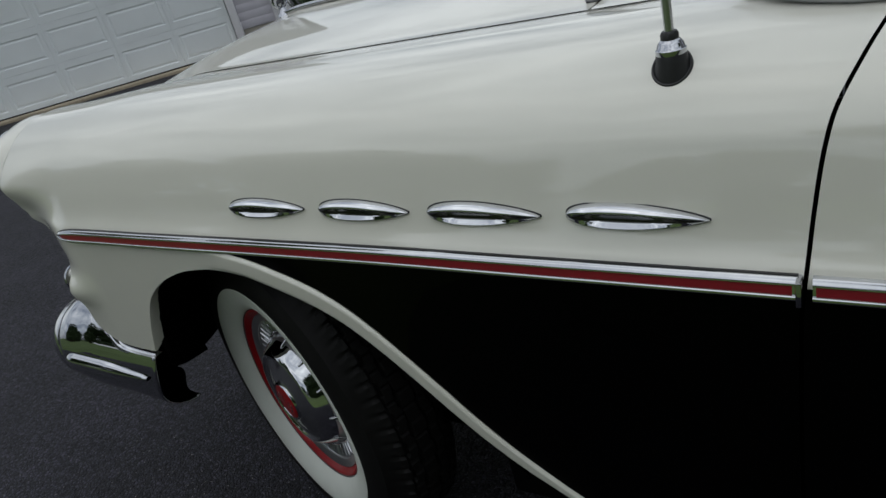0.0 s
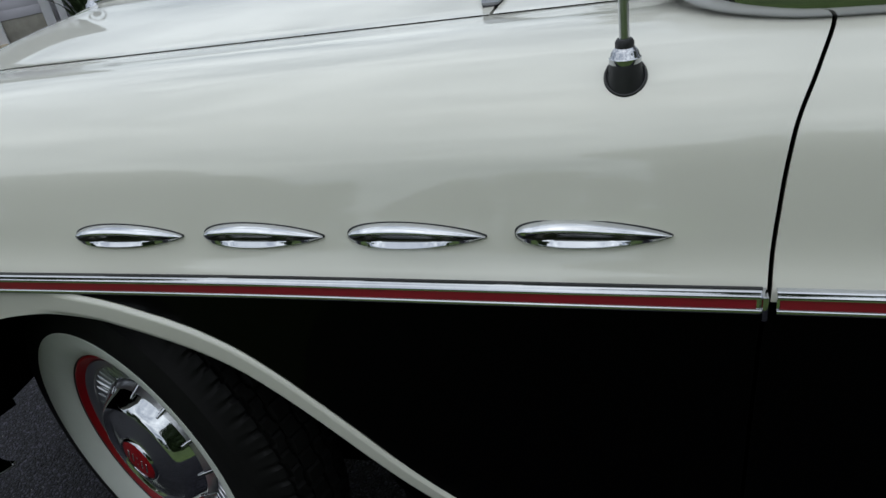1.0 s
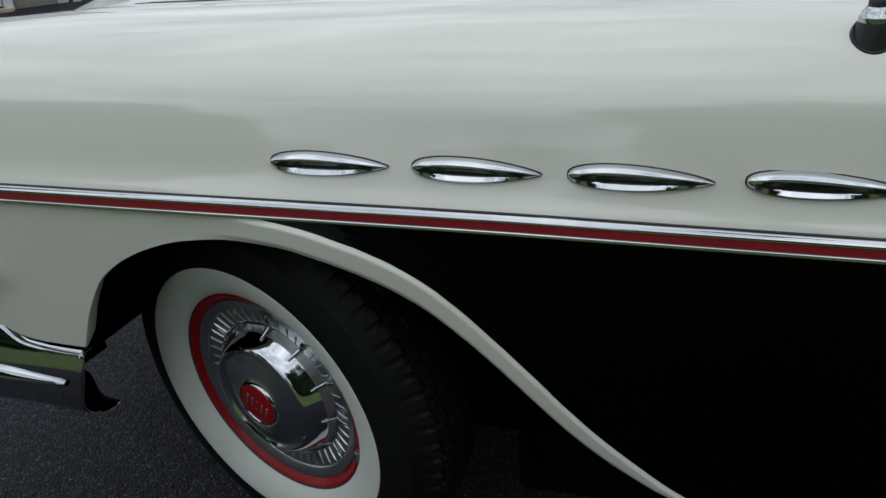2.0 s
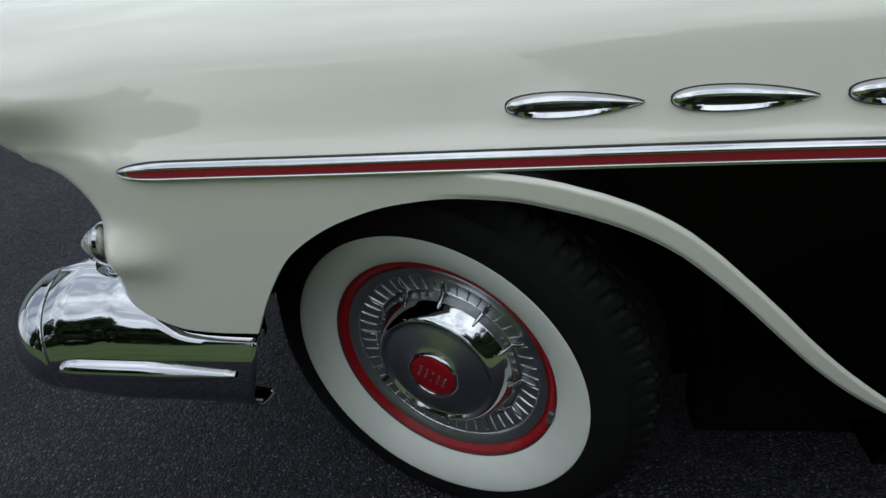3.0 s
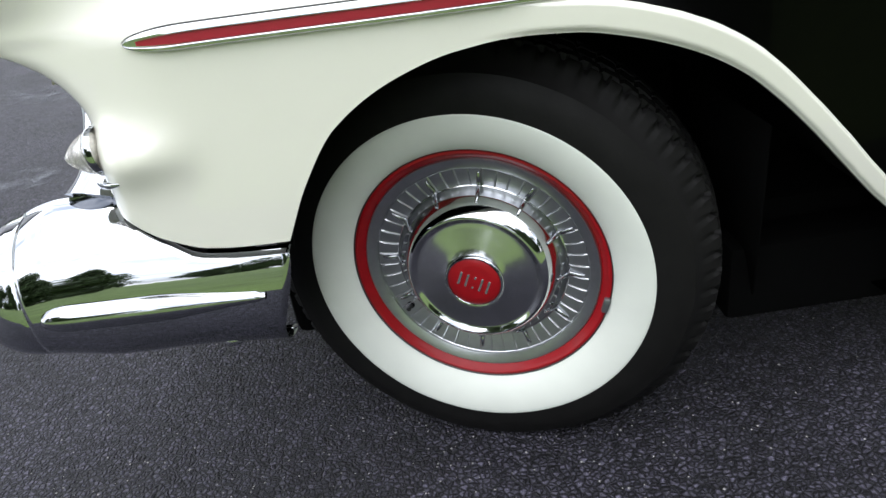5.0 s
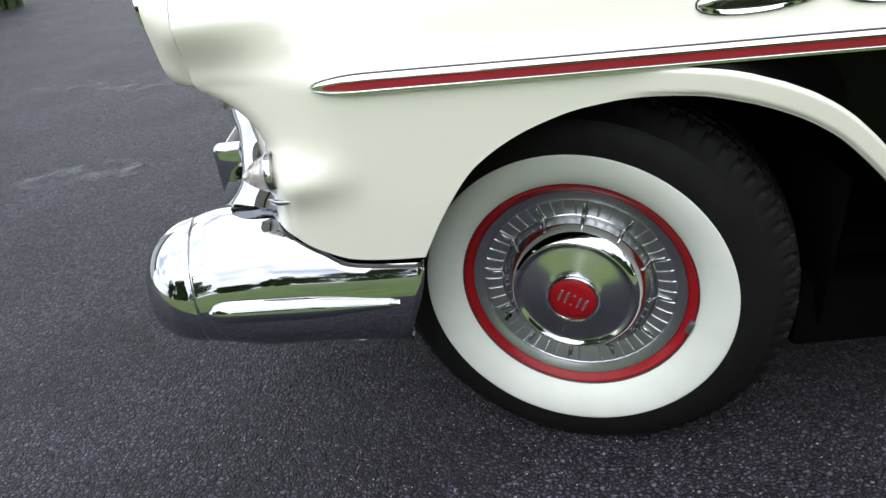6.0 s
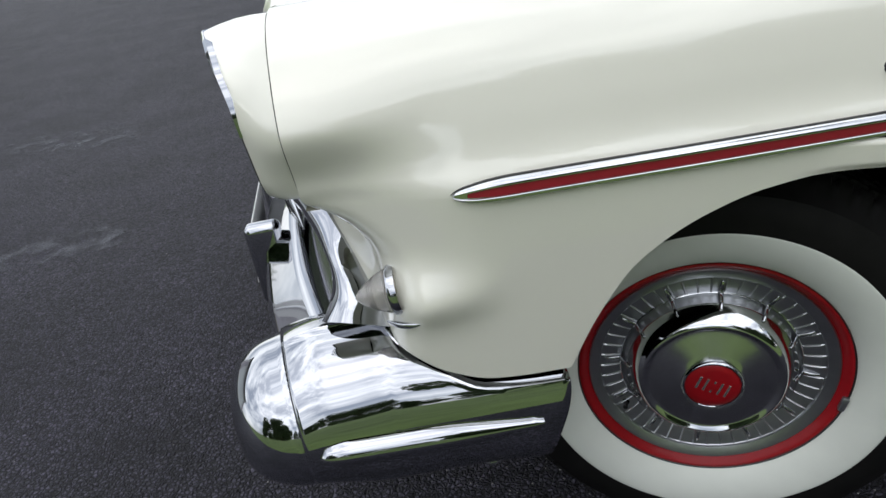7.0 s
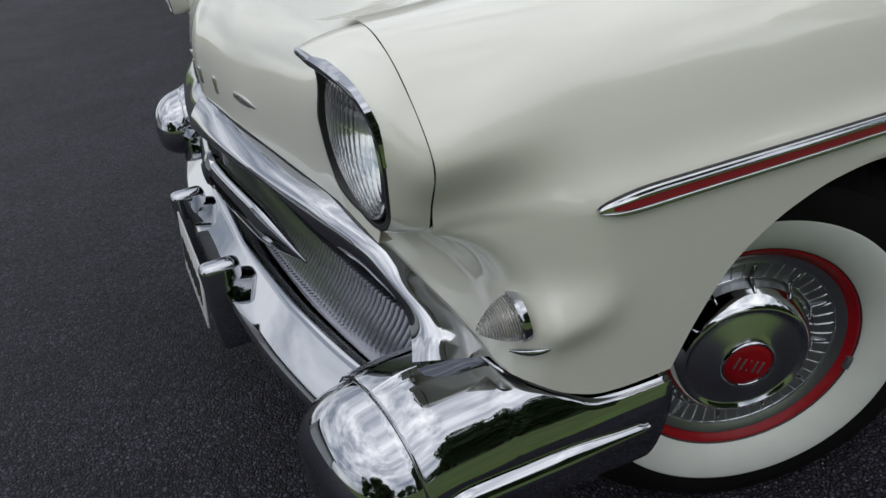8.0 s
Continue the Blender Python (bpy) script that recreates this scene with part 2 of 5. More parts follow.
# the fender's section above the side trim, from the trim over the crown to the hood's seam
SECTION = spline([(-0.117, 0.768), (-0.113, 0.782), (-0.104, 0.796), (-0.0965, 0.812), (-0.0905, 0.83), (-0.081, 0.86), (-0.065, 0.90),
                  (-0.040, 0.932), (-0.012, 0.955), (0.03, 0.975), (0.075, 0.985), (0.13, 0.989), (0.20, 0.984), (0.285, 0.974)], 64)


def shaped(x, y, z):
    """The front's hollow under the brow and the swelling behind the turn signal."""
    s = smooth01((-0.345 - x) / 0.20)
    hollow = float(np.clip((0.872 - z) / 0.092, 0, 1)) ** 1.2 * (0.25 + 0.75 * smooth01((z - 0.60) / 0.10))
    y = y + (0.057 * s) * hollow - 0.013 * float(smooth01((-0.36 - x) / 0.19)) * math.exp(-((z - 0.872) / 0.045) ** 2)
    y = y - 0.022 * math.exp(-((z - 0.641) / 0.033) ** 2) * smooth01((-0.31 - x) / 0.13)
    f = nose_x(z)
    r = 0.055
    k = np.clip((f + r - x) / r, 0, 1)
    return y + wrap_y(z) * (1 - math.sqrt(max(0.0, 1 - k * k)))


def side_point(x, z, out=0.0):
    """A point of the lower side at height z; x runs to the nose there."""
    if x < -0.252:
        f = (-0.252 - x) / 0.301
        x = -0.252 + (float(nose_x(z)) + 0.252) * f
    return (x, shaped(x, float(low_y(z)), z) - out, z)


def crown_drop(x, y):
    """The inner side of the fender's crown falls away towards the front."""
    return float(0.022 * smooth01((-0.22 - x) / 0.34) * smooth01((y - 0.02) / 0.24))


def section_point(k, x):
    y, z = SECTION[k]
    z = z - crown_drop(x, y)
    z = z + (float(trim_z(x)) - 0.768) * (1 - smooth01((z - 0.80) / 0.10))
    if x < -0.252:
        f = (-0.252 - x) / 0.301
        x = -0.252 + (float(nose_x(z)) + 0.252) * f
    return (x, shaped(x, y, z), z)


def columns(a, b, n):
    return list(np.linspace(a, b, n))


COLS = columns(-0.553, -0.26, 36) + columns(-0.252, -0.12, 26) + columns(-0.11, 0.70, 70) + columns(0.71, 0.80, 12) + columns(0.82, 1.0, 12)


def end_at_gap(x, z):
    """Stretches the last stretch of the fender to the door's shut line."""
    return x if x < 0.8 else 0.8 + (x - 0.8) / 0.2 * (float(gap_x(z)) - 0.0022 - 0.8)


def bottom_z(x):
    return float(front_z(x)) if x < -0.252 else float(arch_z(x))


def flare(x):
    """How far the panel behind the wheel stands out."""
    return float(0.012 * smooth01((x - 0.05) / 0.2) * smooth01((0.78 - x) / 0.12))


# where the fender's nose meets the grille surround, by height
join_x = curve_of([0.548, 0.57, 0.59, 0.61, 0.63, 0.652, 0.676, 0.70, 0.80], [-0.482, -0.489, -0.496, -0.506, -0.521, -0.536, -0.554, -0.575, -0.578])
join_y = curve_of([0.548, 0.57, 0.59, 0.61, 0.63, 0.652, 0.676, 0.70, 0.80], [-0.030, -0.012, 0.005, 0.035, 0.080, 0.117, 0.172, 0.24, 0.25])


BAND_ROWS = [0, 0.03, 0.07, 0.12, 0.18] + list(np.linspace(0.26, 0.82, 14)) + [0.88, 0.92, 0.95, 0.975, 0.99, 1.0]


def band_out(low, high):
    """The pale band stands proud of the black panel, with a rolled lower edge and a soft upper crease."""
    return 0.0055 * float(smooth01(high / 0.007)) - 0.005 * float(1 - smooth01(low / 0.010)) ** 1.5


def fender_meshes():
    white, black, upper = [], [], []
    for x in COLS:
        zb, zj = bottom_z(x), float(trim_z(x))
        zw = min(zj, float(band_z(x))) if x > 0.02 else zj
        zw = max(zw, zb + 0.001)
        col = []
        x0, y0, z0 = side_point(x, zb, flare(x))
        col += [(x0, y0 + 0.03, z0 + 0.012), (x0, y0 + 0.006, z0 - 0.001)]
        for r in BAND_ROWS:
            h = (zw - zb) * r
            p = side_point(x, zb + h, band_out(h, zw - zb - h) * smooth01((x - 0.02) / 0.12) + flare(x))
            col.append((end_at_gap(p[0], p[2]), p[1], p[2]))
        white.append(col)
        if x >= 0.02:
            col = []
            for r in np.linspace(0, 1, 16):
                z = zw + (zj + 0.002 - zw) * r
                col.append((end_at_gap(x, z), float(low_y(z)) + 0.0015 - flare(x) * (1 - r) ** 1.5, z))
            black.append(col)
        col = []
        for k in range(len(SECTION)):
            p = section_point(k, x)
            col.append((end_at_gap(p[0], p[2]), p[1], p[2]))
        upper.append(col)
    # returns behind the nose and behind the headlamp seam
    for g in (white, upper):
        first = g[0]
        for f in (0.08, 0.22, 0.4, 0.6, 0.8, 1.0, 1.25):
            row = []
            for p in first:
                k = float(smooth01((0.79 - p[2]) / 0.015))
                ux, uy = float(join_x(p[2])), float(join_y(p[2])) + 0.003
                g1 = min(f, 1.0)
                x = p[0] + (ux - p[0]) * g1 ** 1.5 + (0.03 if f > 1 else 0.0)
                row.append((x * k + (p[0] + 0.003) * (1 - k), (p[1] + (uy - p[1]) * f) * k + (p[1] + 0.006) * (1 - k), p[2]))
            g.insert(0, row)
    skin = grid_mesh(upper, bm=grid_mesh(white))
    bmesh.ops.remove_doubles(skin, verts=skin.verts, dist=0.0005)
    return skin, grid_mesh(black)


skin, black = fender_meshes()
fenders = both("front_fender", skin, PAINT, car, "ivory painted front fender sweeping round the wheel opening")
for f, bm in zip(fenders, (black.copy(), mirrored(black))):
    part("lower_side_panel", bm, BLACK, f, "gloss black lower side panel")

# sill below the black panel, ahead of the door and under it
def sill_rows(x0, x1):
    return [[(x, float(low_y(0.262)) + 0.0015, 0.262), (x, -0.075, 0.225), (x, -0.050, 0.160), (x, 0.04, 0.150), (x, 0.13, 0.150)] for x in columns(x0, x1, 12)]


both("sill", grid_mesh(sill_rows(0.70, 2.25)), BLACK, car, "gloss black body sill")

# door, from the shut line back
def door_meshes(x1=2.2):
    lower, upper = [], []
    for u in np.linspace(0, 1, 40):
        col = []
        for z in np.linspace(0.265, 1, 22):
            zz = 0.265 + (z - 0.265) / 0.735 * (float(trim_z(1.0 + u)) + 0.002 - 0.265)
            x = float(gap_x(zz)) + 0.0024
            col.append((x + (x1 - x) * u, float(low_y(zz)) + 0.0015, zz))
        lower.append([(col[0][0], col[0][1] + 0.03, col[0][2])] + col)
        col = []
        for y, z in SECTION[:46]:
            z = z + (float(trim_z(0.99 + 1.2 * u)) - 0.768) * (1 - smooth01((z - 0.80) / 0.10))
            x = float(gap_x(z)) + 0.0024
            col.append((x + (x1 - x) * u, y, z))
        upper.append(col)
    # turned-in front edge
    lower.insert(0, [(p[0] + 0.002, p[1] + 0.025, p[2]) for p in lower[0]])
    upper.insert(0, [(p[0] + 0.002, p[1] + 0.02, p[2] - 0.012) for p in upper[0]])
    return grid_mesh(lower), grid_mesh(upper)


lower, upper = door_meshes()
doors = both("front_door", upper, PAINT, car, "closed ivory front door")
for d, bm in zip(doors, (lower.copy(), mirrored(lower))):
    part("lower_door_panel", bm, BLACK, d, "gloss black lower door panel")

# hood
lip_ahead = curve_of([0.05, 0.228, 0.28, 0.375, 0.513, 0.669, 0.83], [-0.572, -0.578, -0.583, -0.600, -0.627, -0.661, -0.684])
lip_high = curve_of([0.05, 0.228, 0.28, 0.375, 0.513, 0.669, 0.83], [0.704, 0.701, 0.701, 0.706, 0.716, 0.732, 0.739])


def lip_x(y):
    return float(lip_ahead(min(y, 1.66 - y))) - (0.07 * (y - 0.83) if y > 0.83 else 0.0)


def lip_z(y):
    return float(lip_high(min(y, 1.66 - y)))


def hood_z(x, y):
    c = 1 - min(1.0, ((mid_y(x) - y) / 0.55) ** 2)
    ridge = 0.006 * math.exp(-((mid_y(x) - y) / 0.03) ** 2)
    return 0.975 + 0.030 * c + 0.012 * c * smooth01((x + 0.3) / 0.8) + ridge - crown_drop(x, y) * (1 - smooth01((y - 0.288) / 0.25))


def hood_point(q, v):
    """q from the seam to the middle; v from 0 at the back over the nose to 1 at the lower lip."""
    xb, xs = 0.655, -0.28
    if v < 0.5:
        x = xb + (xs - xb) * v / 0.5
        y = 0.288 + (mid_y(x) - 0.288) * q
        return (x, y, hood_z(x, y))
    a = (v - 0.5) / 0.5 * math.pi / 2
    y = 0.288 + (mid_y(xs) - 0.288) * q
    xl, zt, zl = lip_x(y), hood_z(xs, y), lip_z(y)
    if y < 0.288:
        zt = float(np.interp(y, SECTION[30:, 0], SECTION[30:, 1])) - 0.003 - crown_drop(xs, y)
    e = 0.68 + (0.34 - 0.68) * smooth01((0.54 - y) / 0.36)
    x, z = xs + (xl - xs) * math.sin(a) ** e, zl + (zt - zl) * math.cos(a) ** e
    z -= (crown_drop(x, min(y, 0.285)) - crown_drop(xs, min(y, 0.285))) * (1 - smooth01((y - 0.288) / 0.25)) * smooth01((z - 0.80) / 0.12)
    x += 0.024 * smooth01((0.24 - y) / 0.12) * smooth01((z - zl) / 0.03) * smooth01((-0.45 - x) / 0.08)
    return (x, 0.288 + (mid_y(x) - 0.288) * q, z)


def hood_mesh():
    """Top panel, and the nose that reaches out to the headlamps."""
    q0 = (0.085 - 0.288) / (0.845 - 0.288)
    qs = list(np.linspace(0, 1, 40))
    top = [[hood_point(q, v) for q in qs] for v in np.linspace(0, 0.5, 26)]
    top.insert(0, [(p[0], p[1], p[2] - 0.02) for p in top[0]])
    nose = [[hood_point(q, v) for q in list(np.linspace(q0, 0, 16))[:-1] + qs] for v in np.linspace(0.5, 1, 60)]
    nose.append([(p[0] + 0.02, p[1], p[2] - 0.001) for p in nose[-1]])
    bm = grid_mesh(nose, bm=grid_mesh(top))
    bmesh.ops.remove_doubles(bm, verts=bm.verts, dist=0.0006)
    return whole(bm)


hood = part("hood", hood_mesh(), PAINT, car, "ivory painted hood with rounded nose")

# chrome spear along the hood ridge, with a ring ornament at its head
def ridge_top(x):
    """Height of the hood's middle line, over the nose too."""
    if x >= -0.28:
        return hood_z(x, mid_y(x))
    pts = [hood_point(1.0, v) for v in np.linspace(0.5, 1, 160)]
    return min(pts, key=lambda p: abs(p[0] - x))[2]


strip = spline([(x, mid_y(x), ridge_top(x) + 0.005) for x in np.linspace(-0.485, 0.10, 12)], 48)
spear_k = [(min(1.0, 0.55 + i / 18) * max(0.05, 1 - (max(0, i - 20) / 28) ** 1.5), max(0.3, 1 - i / 60)) for i in range(48)]
part("hood_spear", sweep_tube(strip, round_section(0.034, 0.016), scale=spear_k), CHROME, hood, "chrome spear along the hood ridge")
oz = ridge_top(-0.475)
part("ornament_base", lathe([(0.0, 0.020), (0.008, 0.019), (0.011, 0.013), (0.014, 0.006), (0.020, 0.001), (0.022, -0.006)], 32), CHROME, hood, "chrome foot of the hood ornament", at=pose(-0.475, mid_y(-0.475), oz + 0.004, -90, 0, 0))
ringb = lathe([(0.0215, 0.005), (0.0245, 0.0), (0.0215, -0.005), (0.0185, 0.0), (0.0215, 0.005)], 40)
part("ornament_ring", ringb, CHROME, hood, "chrome ring of the hood ornament", at=pose(-0.478, mid_y(-0.478), oz + 0.042, 0, 0, 62))
part("ornament_centre", lathe([(0.0, 0.004), (0.010, 0.003), (0.0125, 0.0), (0.010, -0.003), (0.0, -0.004)], 28), CHROME, hood, "round chrome centre of the ornament", at=pose(-0.478, mid_y(-0.478), oz + 0.036, 0, 0, 62))

# ---- side trim ----
TRIM_END = 0.984


def trim_rows(x0, x1, z_off, profile, tip, squeeze_lo=0.0):
    rows = []
    xs = np.concatenate([x0 + (np.linspace(0, 1, 16) ** 2) * 0.10, np.linspace(x0 + 0.11, x1, 60)]) if tip else np.linspace(x0, x1, 50)
    for x in xs:
        k = math.sqrt(max(1e-4, 1 - (1 - min(1, (x - x0) / 0.075)) ** 2)) if tip else 1.0
        zc = float(trim_z(x)) + z_off
        base = float(low_y(min(0.768, zc)))
        if x < -0.25:
            base = shaped(x, base, zc)
        rows.append([(x, base - o * (0.35 + 0.65 * k), zc + (h - 0.000) * k) for h, o in profile])
    return rows


MOULD = [(0.0146, -0.004), (0.0145, 0.0026), (0.0139, 0.0038), (0.0130, 0.0044), (0.0104, 0.0058), (0.0096, 0.0066), (0.0090, 0.0071), (0.0066, 0.0072), (0.0061, 0.0066), (0.0059, 0.0046),
         (-0.0056, 0.0046), (-0.0060, 0.0064), (-0.0067, 0.0076), (-0.0076, 0.0080), (-0.0108, 0.0076), (-0.0120, 0.0062), (-0.0132, 0.0040), (-0.0138, -0.004)]
# black strip that stands in for the shadow gap above the moulding
GAP_SHADE = [(0.0158, -0.003), (0.0157, 0.0008), (0.0140, 0.0010)]
INLAY = [(0.0058, 0.0044), (0.0057, 0.0056), (-0.0054, 0.0056), (-0.0055, 0.0044)]
mould = grid_mesh(trim_rows(-0.377, TRIM_END, 0.0, MOULD, True))
trims = both("side_moulding", mould, TRIM_CHROME, car, "chrome side moulding with a red inlay")
inlay = grid_mesh(trim_rows(-0.367, TRIM_END - 0.006, 0.0, INLAY, True))
for t, bm in zip(trims, (inlay.copy(), mirrored(inlay))):
    part("red_inlay", bm, RED_STRIP, t, "dark red painted inlay strip")
dark_edge = grid_mesh(trim_rows(-0.379, TRIM_END, 0.0, GAP_SHADE, True))
for t, bm in zip(trims, (dark_edge.copy(), mirrored(dark_edge))):
    part("dark_edge", bm, BLACK_RUBBER, t, "thin dark strip for the shadow gap above the moulding")
endcap = block((0.006, 0.020, 0.029), 0.0015, (TRIM_END + 0.001, -0.122, float(trim_z(TRIM_END))))
for t, bm in zip(trims, (endcap.copy(), mirrored(endcap))):
    part("end_cap", bm, CHROME, t, "chrome end cap")
mould = grid_mesh(trim_rows(0.997, 2.2, 0.0, MOULD, False))
trims = both("door_moulding", mould, TRIM_CHROME, car, "chrome door moulding with a red inlay")
inlay = grid_mesh(trim_rows(1.0, 2.2, 0.0, INLAY, False))
for t, bm in zip(trims, (inlay.copy(), mirrored(inlay))):
    part("red_inlay", bm, RED_STRIP, t, "dark red painted inlay strip")


# ---- fender vents ----
def upper_y(z):
    return float(np.interp(z, SECTION[:40, 1], SECTION[:40, 0]))


def vent_shape(u):
    """Half height of the teardrop, u from 0 at its round front to 1 at its tip."""
    return 0.0162 * (u ** 0.42) * (1 - u) ** 0.75 * 1.95


# heights of the vent's section from its upper edge to its lower one: closed at the ends, open between
VENT_W = [-1, -0.97, -0.94, -0.89, -0.50, -0.44, -0.36, -0.22, -0.06, 0.10, 0.26, 0.42, 0.58, 0.80, 0.94, 1]
VENT_OPEN = [-0.003, 0.0016, 0.0042, 0.0046, 0.0018, 0.0006, 0.0006, 0.0018, 0.0040, 0.0066, 0.0094, 0.0120, 0.0127, 0.0096, 0.0046, -0.003]
VENT_CLOSED = [-0.003, 0.0016, 0.0042, 0.0056, 0.0086, 0.0092, 0.0098, 0.0106, 0.0113, 0.0119, 0.0124, 0.0129, 0.0127, 0.0096, 0.0046, -0.003]


def vent_meshes(x0, z0, x1, z1):
    def shell_h(u, w):
        k = min(1.0, max(0.0008, vent_shape(u)) / 0.0125)
        gape = smooth01((u - 0.03) / 0.26) * smooth01((0.96 - u) / 0.46)
        shut, slit = np.interp(w, VENT_W, VENT_CLOSED), np.interp(w, VENT_W, VENT_OPEN)
        return float(shut + (slit - shut) * gape) * (0.3 + 0.7 * k)

    rim, mouth = [], []
    for u in 0.5 - 0.5 * np.cos(np.linspace(0.02, math.pi - 0.02, 48)):
        x, zc = x0 + (x1 - x0) * u, z0 + (z1 - z0) * u
        hh = max(0.0008, vent_shape(u))
        row = []
        for w in np.linspace(1, -1, 45):
            z = zc + hh * w
            h = shell_h(u, w)
            row.append((x, upper_y(z - (float(trim_z(x)) - 0.768) * 0.8) - h, z))
        rim.append(row)
    # thin black outline, slightly larger than the vent
    dark_edge = []
    for u in 0.5 - 0.5 * np.cos(np.linspace(0.0, math.pi, 40)):
        x, zc = x0 - 0.0014 + (x1 - x0 + 0.0028) * u, z0 + (z1 - z0) * u
        dark_edge.append([(x, upper_y(zc + (vent_shape(u) + 0.0008) * w - (float(trim_z(x)) - 0.768) * 0.8) - h, zc + (vent_shape(u) + 0.0008) * w) for w, h in ((1, -0.001), (0.99, 0.0008), (0.5, 0.0010), (0, 0.0010), (-0.5, 0.0010), (-0.99, 0.0008), (-1, -0.001))])
    # dark olive insert just proud of the shell, tapering to both ends
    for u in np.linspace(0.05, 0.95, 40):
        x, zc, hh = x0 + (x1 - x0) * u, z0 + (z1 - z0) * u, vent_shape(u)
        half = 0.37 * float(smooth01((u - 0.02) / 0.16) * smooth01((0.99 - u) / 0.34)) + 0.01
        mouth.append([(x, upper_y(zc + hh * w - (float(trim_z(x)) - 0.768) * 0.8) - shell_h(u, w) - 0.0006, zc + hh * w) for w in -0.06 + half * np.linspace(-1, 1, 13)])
    return grid_mesh(rim), grid_mesh(dark_edge), grid_mesh(mouth)


for (a, b, c, d) in ((0.150, 0.8265, 0.312, 0.8225), (0.344, 0.8235, 0.505, 0.8175), (0.537, 0.8185, 0.701, 0.8125), (0.735, 0.8155, 0.898, 0.8085)):
    shell, dark_edge, mouth = vent_meshes(a, b, c, d)
    for ob, bm in zip(both("fender_vent", shell, VENT_CHROME, car, "chrome teardrop fender vent"), ((dark_edge.copy(), mouth.copy()), (mirrored(dark_edge), mirrored(mouth)))):
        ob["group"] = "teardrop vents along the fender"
        part("dark_edge", bm[0], BLACK_RUBBER, ob, "thin black outline round the vent")
        part("mouth", bm[1], VENT_DARK, ob, "dark olive insert in the vent")

# ---- antenna ----
antenna = part("antenna", sweep_tube([(0.854, -0.010, 0.985 + 0.1 * k) for k in range(9)], round_section(0.0105, 0.0105, 16, 2.0), up=(1, 0, 0)), STEEL, car, "steel whip antenna on the fender")
tilt = pose(0.854, -0.012, 0.9545, 42, 0, 0)
rows = []
for rr, hh in ((0.0225, -0.004), (0.0225, 0.002), (0.0212, 0.0042), (0.0198, 0.004), (0.0195, 0.003)):
    rows.append([tilt @ Vector((rr * math.cos(a), rr * 1.12 * math.sin(a), hh)) for a in np.linspace(0, 2 * math.pi, 40, endpoint=False)])
for zz, rr in ((0.961, 0.0178), (0.9695, 0.0168), (0.972, 0.0160)):
    rows.append([(0.854 + rr * math.cos(a), -0.010 + rr * math.sin(a), zz) for a in np.linspace(0, 2 * math.pi, 40, endpoint=False)])
part("base_grommet", grid_mesh(rows, wrap_v=True), BLACK_RUBBER, antenna, "black rubber antenna base")
rows = [[(0.854 + rr * math.cos(a), -0.010 + rr * math.sin(a), zz) for a in np.linspace(0, 2 * math.pi, 40, endpoint=False)]
        for zz, rr in ((0.9685, 0.0158), (0.9705, 0.0166), (0.9755, 0.0166), (0.9765, 0.0153), (0.9815, 0.0140), (0.9855, 0.0106), (0.987, 0.008))]
part("ferrule", grid_mesh(rows, wrap_v=True), CHROME, antenna, "chrome antenna ferrule")
rows = [[(0.854 + rr * math.cos(a), -0.010 + rr * math.sin(a), zz) for a in np.linspace(0, 2 * math.pi, 24, endpoint=False)]
        for zz, rr in ((0.985, 0.0088), (0.986, 0.0098), (0.9915, 0.0098), (0.9945, 0.0080), (0.9945, 0.005))]
part("collar", grid_mesh(rows, wrap_v=True), BLACK_RUBBER, antenna, "black antenna collar")

# ---- cowl vent and belt moulding ----
def cowl_point(f, u, lift, y0=0.335):
    """A place on the vent: f from its front edge to its rear one, u from its outer end to the middle."""
    wide = 0.075 * max(0.0, u) ** 0.8
    x = 0.637 - wide + (0.024 + 2 * wide) * f
    y = y0 + (mid_y(x) - y0) * u
    return (x, y, hood_z(x, y) + lift)


across = np.linspace(0, 1, 16)
cowl = part("cowl_vent", whole(grid_mesh([[cowl_point(f, u, 0.003) for u in across] for f in np.linspace(0, 1, 5)])), DARK, car, "dark cowl vent with fine slats", thick=0.003)
for f in np.linspace(0.03, 0.97, 9):
    both("slat", sweep_tube([cowl_point(f, u, 0.005) for u in across], round_section(0.004, 0.004, 8)), GREY_TRIM, cowl)
rows = []
for f in np.linspace(0, 1, 9):
    row = []
    for u in np.linspace(-0.094, 1, 20):
        x = max(0.656, cowl_point(1, u, 0)[0]) * (1 - f) + 0.95 * f
        y = 0.335 + (mid_y(x) - 0.335) * u
        row.append((x, y, hood_z(x, y) + 0.0008))
    rows.append(row)
part("cowl_panel", whole(grid_mesh(rows)), PAINT, car, "ivory cowl panel below the windshield")
belt = spline([(0.90, 0.175, 1.030), (0.94, 0.105, 1.012), (1.00, 0.070, 1.003), (1.08, 0.056, 0.999), (1.3, 0.05, 0.998), (2.2, 0.05, 0.998)], 80)
both("belt_moulding", sweep_tube(belt, round_section(0.034, 0.040)), CHROME, car, "chrome moulding along the window sill")

# ---- headlamps ----
SEAM = [(float(shaped(-0.553, float(np.interp(z, SECTION[:44, 1], SECTION[:44, 0])), z)), z) for z in (0.800, 0.822, 0.845, 0.858, 0.880, 0.905, 0.931, 0.962)]
SEAM += [(0.060, 0.981), (0.100, 0.972), (0.125, 0.935), (0.136, 0.87), (0.122, 0.80), (0.045, 0.770), (-0.02, 0.774), (-0.052, 0.784)]
